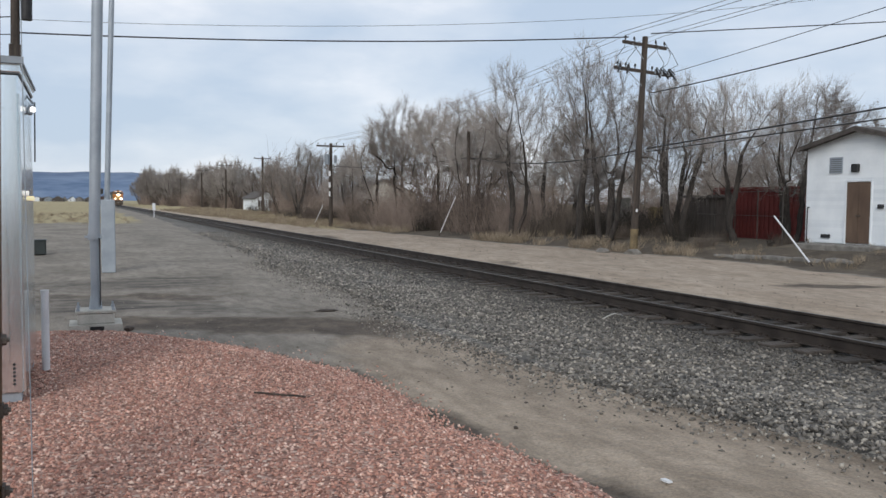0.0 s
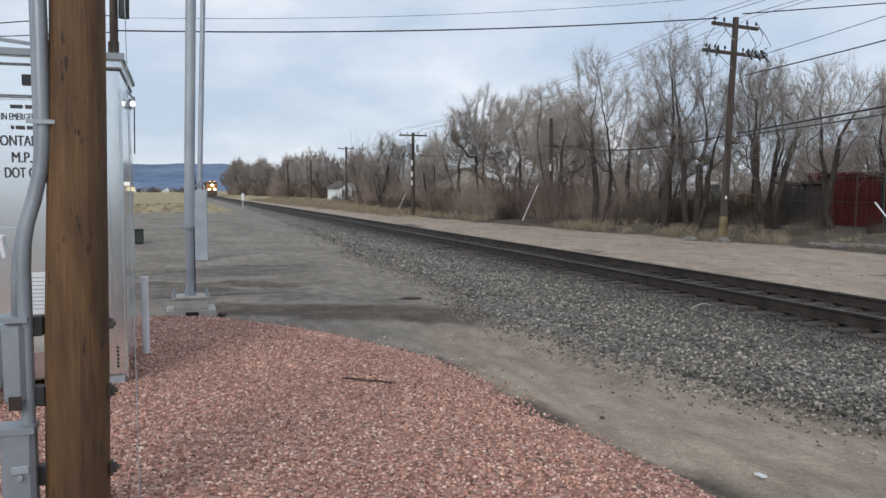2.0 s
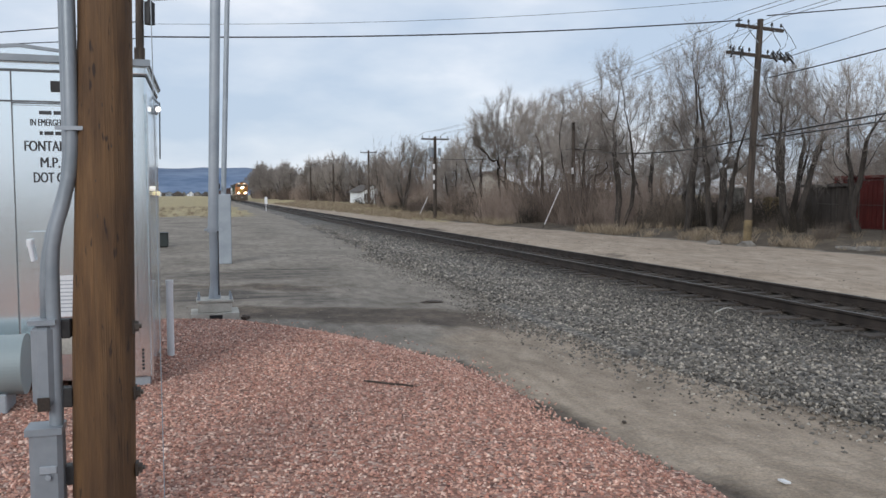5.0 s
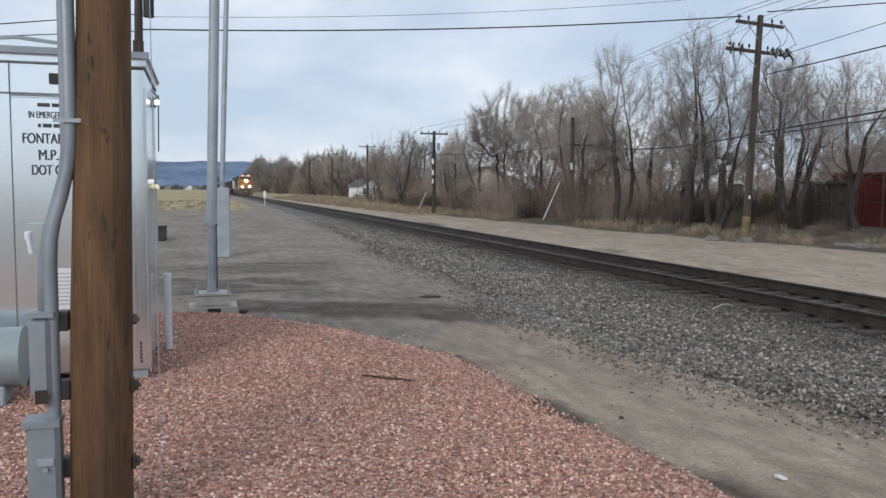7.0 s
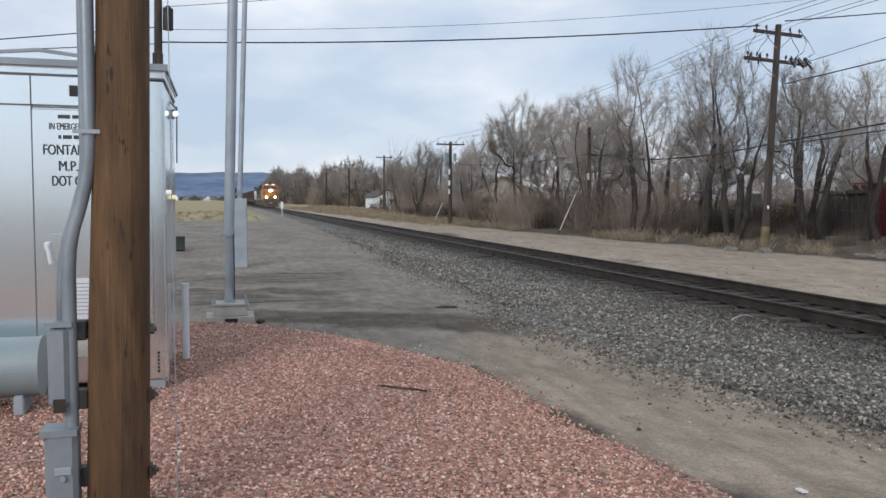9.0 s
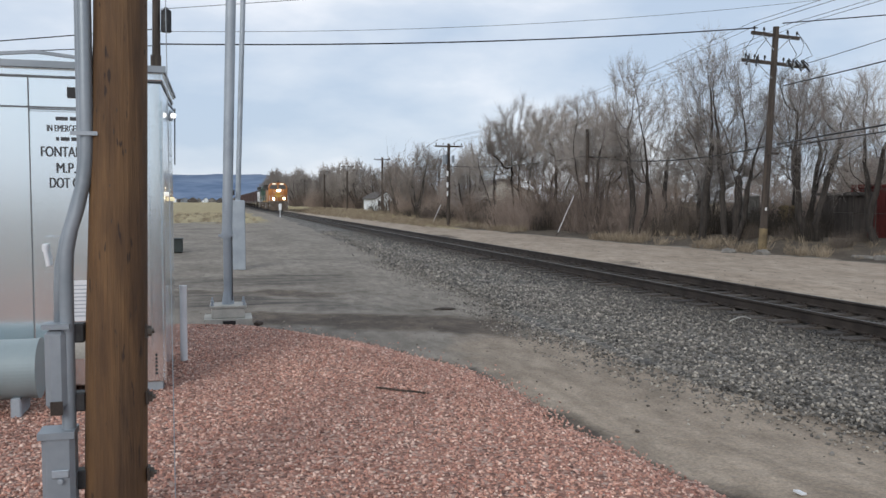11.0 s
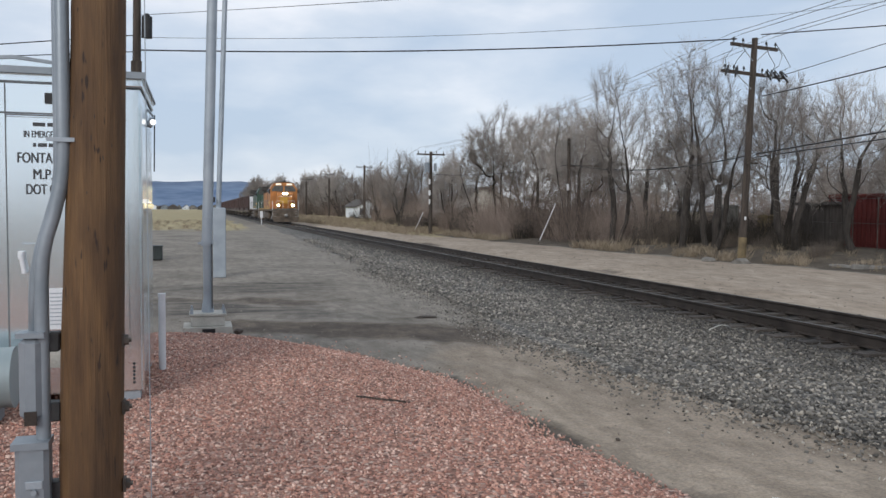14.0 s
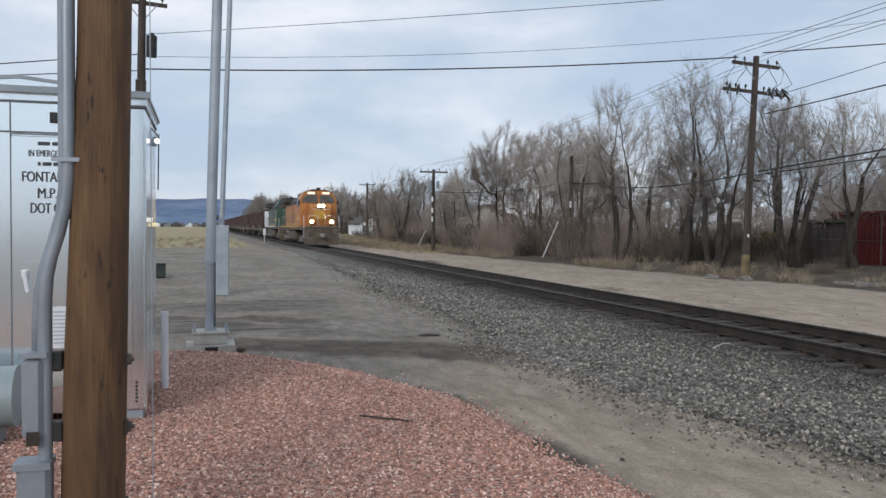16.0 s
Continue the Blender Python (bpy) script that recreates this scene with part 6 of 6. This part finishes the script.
def locomotive(y, main, upper, label, lit):
    """A six-axle freight locomotive, its nose towards -y."""
    L = 22.3
    lo = thing("locomotive", pose(TRACK_X, y, RAIL_Z), label, "locomotive", "vehicles of the train")
    part("underframe", prism([(-1.5, 1.35), (1.5, 1.35), (1.5, 1.62), (-1.5, 1.62)], "y", 0.75, L - 0.75), M_LOCODARK, lo)
    part("fuel_tank", B((0, L / 2, 0.86), (2.7, 5.2, 0.95), bevel=0.14), M_LOCODARK, lo)
    sets = bogie(lo, 4.2, 3, 1.85) + bogie(lo, L - 4.2, 3, 1.85)
    # front end
    part("pilot", prism([(-1.45, 0.75), (1.45, 0.75), (1.5, 1.5), (-1.5, 1.5)], "y", 0.62, 0.80), M_LOCODARK, lo)
    part("plow", prism([(-1.38, 0.14), (1.38, 0.14), (1.46, 0.72), (0, 0.80), (-1.46, 0.72)], "y", 0.40, 0.66), M_LOCODARK, lo, "black snow plow blade")
    part("coupler", box(B((0, 0.35, 0.88), (0.28, 0.75, 0.30), bevel=0.05), (0, 0.02, 0.88), (0.36, 0.26, 0.36), bevel=0.08), M_LOCOGREY, lo)
    part("coupler", B((0, L - 0.2, 0.88), (0.28, 0.9, 0.30), bevel=0.05), M_LOCOGREY, lo)
    for s in (-1, 1):
        st = part("step_well", B((s * 1.28, 0.98, 1.0), (0.42, 0.55, 1.2)), M_LOCODARK, lo)
        for k in range(4):
            part("tread", B((s * 1.30, 0.92, 0.45 + 0.30 * k), (0.48, 0.62, 0.04)), M_LOCOGREY, st, "pale step tread")
        handrail(lo, [(s * 1.47, 0.68, 0.7), (s * 1.47, 0.70, 1.6), (s * 1.47, 0.75, 2.55)], M_WHITE)
        handrail(lo, [(s * 1.05, 0.70, 1.6), (s * 1.05, 0.70, 2.55), (s * 0.3, 0.70, 2.55), (s * 0.3, 0.70, 1.6)], M_WHITE)
        part("air_hose", Rod((s * 0.45, 0.52, 0.95), (s * 0.52, 0.40, 0.45), 0.03, seg=6), M_BLACK, lo)
    part("front_platform", B((0, 1.2, 1.63), (2.9, 1.2, 0.06)), M_LOCOGREY, lo)
    nose = part("nose", prism([(1.25, 1.64), (1.05, 2.3), (1.15, 3.30), (1.55, 3.55), (2.9, 3.62), (2.9, 1.64)], "x", -0.92, 0.92), main, lo)
    bmesh_soft(nose, 0.08)
    part("nose_stripe", B((0, 1.03, 2.62), (1.15, 0.05, 0.75), (4, 0, 0), 0.02), M_YELLOW, nose, "yellow emblem panel")
    part("nose_door", B((0.55, 1.02, 2.35), (0.5, 0.06, 1.2), (4, 0, 0), 0.02), main, nose)
    part("grab_iron", Rod((-0.75, 1.0, 3.1), (0.75, 1.0, 3.1), 0.02, seg=6), M_WHITE, nose)
    cab = part("cab", prism([(-1.55, 1.64), (1.55, 1.64), (1.55, 3.95), (1.15, 4.60), (0.6, 4.72), (-0.6, 4.72), (-1.15, 4.60), (-1.55, 3.95)], "y", 2.6, 5.3), main, lo)
    part("cab_roof", prism([(-1.2, 4.60), (-0.62, 4.725), (0.62, 4.725), (1.2, 4.60), (0.62, 4.80), (-0.62, 4.80)], "y", 2.55, 5.35), upper, cab)
    for s in (-1, 1):
        w = part("windshield", prism([(s * 0.10, 3.68), (s * 1.36, 3.68), (s * 1.36, 3.98), (s * 1.05, 4.32), (s * 0.10, 4.32)], "y", 2.55, 2.62), M_GLASS, cab, "dark windshield")
        part("wiper", Rod((s * 0.8, 2.53, 3.70), (s * 0.55, 2.53, 4.15), 0.015, seg=6), M_BLACK, w)
        for k in (0, 1):
            part("side_window", B((s * 1.55, 3.4 + k * 1.15, 3.70), (0.05, 0.9, 0.62)), M_GLASS, cab)
        part("number_board", B((s * 0.62, 2.52, 4.50), (0.62, 0.12, 0.20), bevel=0.02), M_BOARD if lit else M_WHITE, cab, "lit number board")
        part("cab_stripe", B((s * 1.555, 3.95, 2.35), (0.02, 2.6, 0.25)), M_YELLOW, cab)
        part("mirror", B((s * 1.66, 2.75, 3.7), (0.14, 0.05, 0.35)), M_BLACK, cab)
        d = part("ditch_light", Rod((s * 0.82, 0.62, 2.05), (s * 0.82, 0.78, 2.05), 0.195, seg=18), M_BLACK, lo)
        e = part("ditch_lens", Rod((s * 0.82, 0.585, 2.05), (s * 0.82, 0.63, 2.05), 0.18, seg=18), M_REFLECTOR if lit else M_GLASS, d, "glowing ditch light")
        part("ditch_bulb", Rod((s * 0.82, 0.55, 2.05), (s * 0.82, 0.59, 2.05), 0.05, 0.115, 14), M_LIGHT if lit else M_GLASS, e)
        part("ditch_post", B((s * 0.82, 0.74, 1.80), (0.10, 0.10, 0.4)), M_BLACK, d)
    hl = part("headlight", B((0, 1.10, 3.38), (0.74, 0.22, 0.42), bevel=0.05), M_BLACK, lo)
    for s in (-1, 1):
        e = part("headlight_lens", Rod((s * 0.165, 0.955, 3.38), (s * 0.165, 0.995, 3.38), 0.155, seg=18), M_REFLECTOR if lit else M_GLASS, hl, "glowing headlight")
        part("headlight_bulb", Rod((s * 0.165, 0.92, 3.38), (s * 0.165, 0.96, 3.38), 0.05, 0.105, 14), M_LIGHT if lit else M_GLASS, e)
    part("horn", rod(Rod((0, 3.6, 4.8), (0, 3.2, 4.95), 0.05, 0.10, 10), (0.2, 3.7, 4.8), (0.2, 3.3, 4.95), 0.05, 0.10, 10), M_BLACK, cab)
    part("antenna_dome", B((0, 4.5, 4.86), (0.8, 0.5, 0.14), bevel=0.04), M_LOCOGREY, cab)
    # long hood
    hood = part("long_hood", prism([(-0.95, 1.64), (0.95, 1.64), (0.95, 4.0), (0.7, 4.35), (-0.7, 4.35), (-0.95, 4.0)], "y", 5.3, L - 1.3), main, lo)
    part("hood_roof", prism([(-0.97, 3.75), (-0.97, 4.02), (-0.71, 4.37), (0.71, 4.37), (0.97, 4.02), (0.97, 3.75)], "y", 5.31, L - 1.29), upper, hood)
    part("exhaust_stack", B((0, 9.8, 4.5), (1.0, 1.6, 0.35), bevel=0.06), M_LOCOROOF, hood)
    part("blower_duct", B((-0.75, 6.6, 4.15), (0.9, 2.2, 0.95), bevel=0.1), M_LOCOROOF, hood, "black blower housing")
    part("radiator_wing", prism([(-1.52, 4.05), (1.52, 4.05), (1.52, 4.55), (-1.52, 4.55)], "y", L - 6.2, L - 1.6), upper, hood, "overhanging radiator wing")
    for k in range(14):
        for s in (-1, 1):
            part("hood_door", B((s * 0.955, 5.9 + k * 0.78, 2.75), (0.025, 0.70, 1.75), bevel=0.004), main if k % 5 else M_LOCOROOF, hood)
    for s in (-1, 1):
        part("hood_stripe", B((s * 0.975, 12.5, 1.86), (0.02, 14.2, 0.16)), M_YELLOW, hood)
        part("walkway_edge", B((s * 1.52, L / 2 + 1.5, 1.62), (0.05, L - 6.0, 0.10)), M_YELLOW if lit else M_WHITE, lo)
        handrail(lo, [(s * 1.47, 5.4, 2.65), (s * 1.47, L - 1.2, 2.65)])
        for k in range(9):
            part("stanchion", Rod((s * 1.47, 5.6 + k * 1.9, 1.6), (s * 1.47, 5.6 + k * 1.9, 2.65), 0.018, seg=6), M_LOCOGREY, lo)
        part("air_tank", Rod((s * 1.15, L / 2 + 2.9, 1.12), (s * 1.15, L / 2 + 5.0, 1.12), 0.2, seg=12), M_LOCOGREY, lo)
    part("rear_wall", B((0, L - 1.27, 3.0), (1.7, 0.05, 2.5)), main, lo)
    return lo, sets


def bmesh_soft(ob, w):
    """Eases the edges of a part."""
    bm = bmesh.new()
    bm.from_mesh(ob.data)
    bmesh.ops.bevel(bm, geom=list(bm.edges), offset=w, segments=2, profile=0.5, affect="EDGES")
    bm.to_mesh(ob.data)
    bm.free()


def hopper(y, label):
    L = 16.0
    h = thing("hopper_car", pose(TRACK_X, y, RAIL_Z), label, "freight car", "vehicles of the train")
    body = part("body", prism([(0.7, 3.75), (15.3, 3.75), (15.3, 2.6), (12.6, 1.15), (9.2, 1.15), (8.0, 1.6), (6.8, 1.15), (3.4, 1.15), (0.7, 2.6)], "x", -1.52, 1.52), M_HOPPER, h)
    for s in (-1, 1):
        for k in range(12):
            part("side_rib", B((s * 1.57, 1.3 + k * 1.22, 2.75), (0.11, 0.12, 1.95)), M_HOPPER, body)
        part("top_chord", B((s * 1.55, 8.0, 3.72), (0.16, 14.8, 0.16)), M_HOPPER, body)
        part("side_sill", B((s * 1.50, 8.0, 1.22), (0.14, 15.0, 0.26)), M_LOCODARK, h)
        for yy in (0.75, 15.25):
            part("end_post", B((s * 1.40, yy, 2.5), (0.14, 0.14, 2.5)), M_HOPPER, h)
    part("end_platform", B((0, 0.55, 1.12), (2.9, 0.5, 0.14)), M_LOCODARK, h)
    part("end_platform", B((0, L - 0.55, 1.12), (2.9, 0.5, 0.14)), M_LOCODARK, h)
    part("coal_load", prism([(-1.4, 3.70), (1.4, 3.70), (0.7, 4.0), (-0.7, 4.02)], "y", 1.0, 15.0), M_COAL, h)
    for yy in (0.1, L - 0.1):
        part("coupler", B((0, yy, 0.88), (0.26, 0.8, 0.28), bevel=0.05), M_LOCOGREY, h)
    for yy in (2.2, L - 2.2):
        t = part("truck_frame", box(B((-0.98, yy, 0.52), (0.14, 2.3, 0.3), bevel=0.04), (0.98, yy, 0.52), (0.14, 2.3, 0.3), bevel=0.04), M_LOCODARK, h)
        for d in (-0.88, 0.88):
            part("wheelset", rod(rod(Rod((-0.85, yy + d, 0.46), (0.85, yy + d, 0.46), 0.08), (-0.82, yy + d, 0.46), (-0.69, yy + d, 0.46), 0.46, seg=18), (0.69, yy + d, 0.46), (0.82, yy + d, 0.46), 0.46, seg=18), M_RAIL, t)
    return h


SPEED, PASS_AT = 13.45, 21.0


def nose_y(t):
    """Where the front of the train is on the line."""
    return SPEED * (PASS_AT - t) - 0.6


train = []
lead, lead_wheels = locomotive(0, M_ORANGE, M_LOCOROOF, "orange and black freight locomotive with lit headlights", True)
train.append((lead, 0.0))
second, second_wheels = locomotive(22.6, M_LOCOGREEN, M_LOCOROOF, "dark green freight locomotive coupled behind the lead", False)
train.append((second, 22.6))
first_hopper = hopper(45.2, "loaded oxide-brown coal hopper car")
train.append((first_hopper, 45.2))
for i in range(1, 15):
    train.append((copy_thing(first_hopper, pose(TRACK_X, 45.2 + 16.2 * i, RAIL_Z)), 45.2 + 16.2 * i))
for s in (-1, 1):
    part("end_panel", B((s * 1.1, 0.60, 2.6), (0.55, 0.05, 2.1)), M_WHITE, first_hopper, "pale end panel")


def build_marker():
    m = thing("track_marker", pose(7.1, 98.0, float(ground_z(7.1, 98.0))), "small white marker board on a pale post", "sign")
    part("post", Rod((0, 0, -0.4), (0, 0, 0.9), 0.05, seg=8), M_PLASTIC, m)
    part("board", B((0, -0.05, 1.2), (0.34, 0.05, 0.8), bevel=0.02), M_WHITE, m)


build_marker()


def motions():
    """The train rolls along the track at an even speed; the locomotive's wheels turn with it."""
    times = [0, 2, 4, 6, 8, 10, 12, 14, 16]
    for ob, back in train:
        walk(ob, [(t, pose(TRACK_X, nose_y(t) + back, RAIL_Z)) for t in times])
    n = 480
    for w in lead_wheels:
        y, r = w.matrix_basis.translation.y, 0.53
        walk(w, [(i / 30, pose(0, y, r, math.degrees(SPEED * i / 30 / r) % 360)) for i in range(n + 1)])


motions()
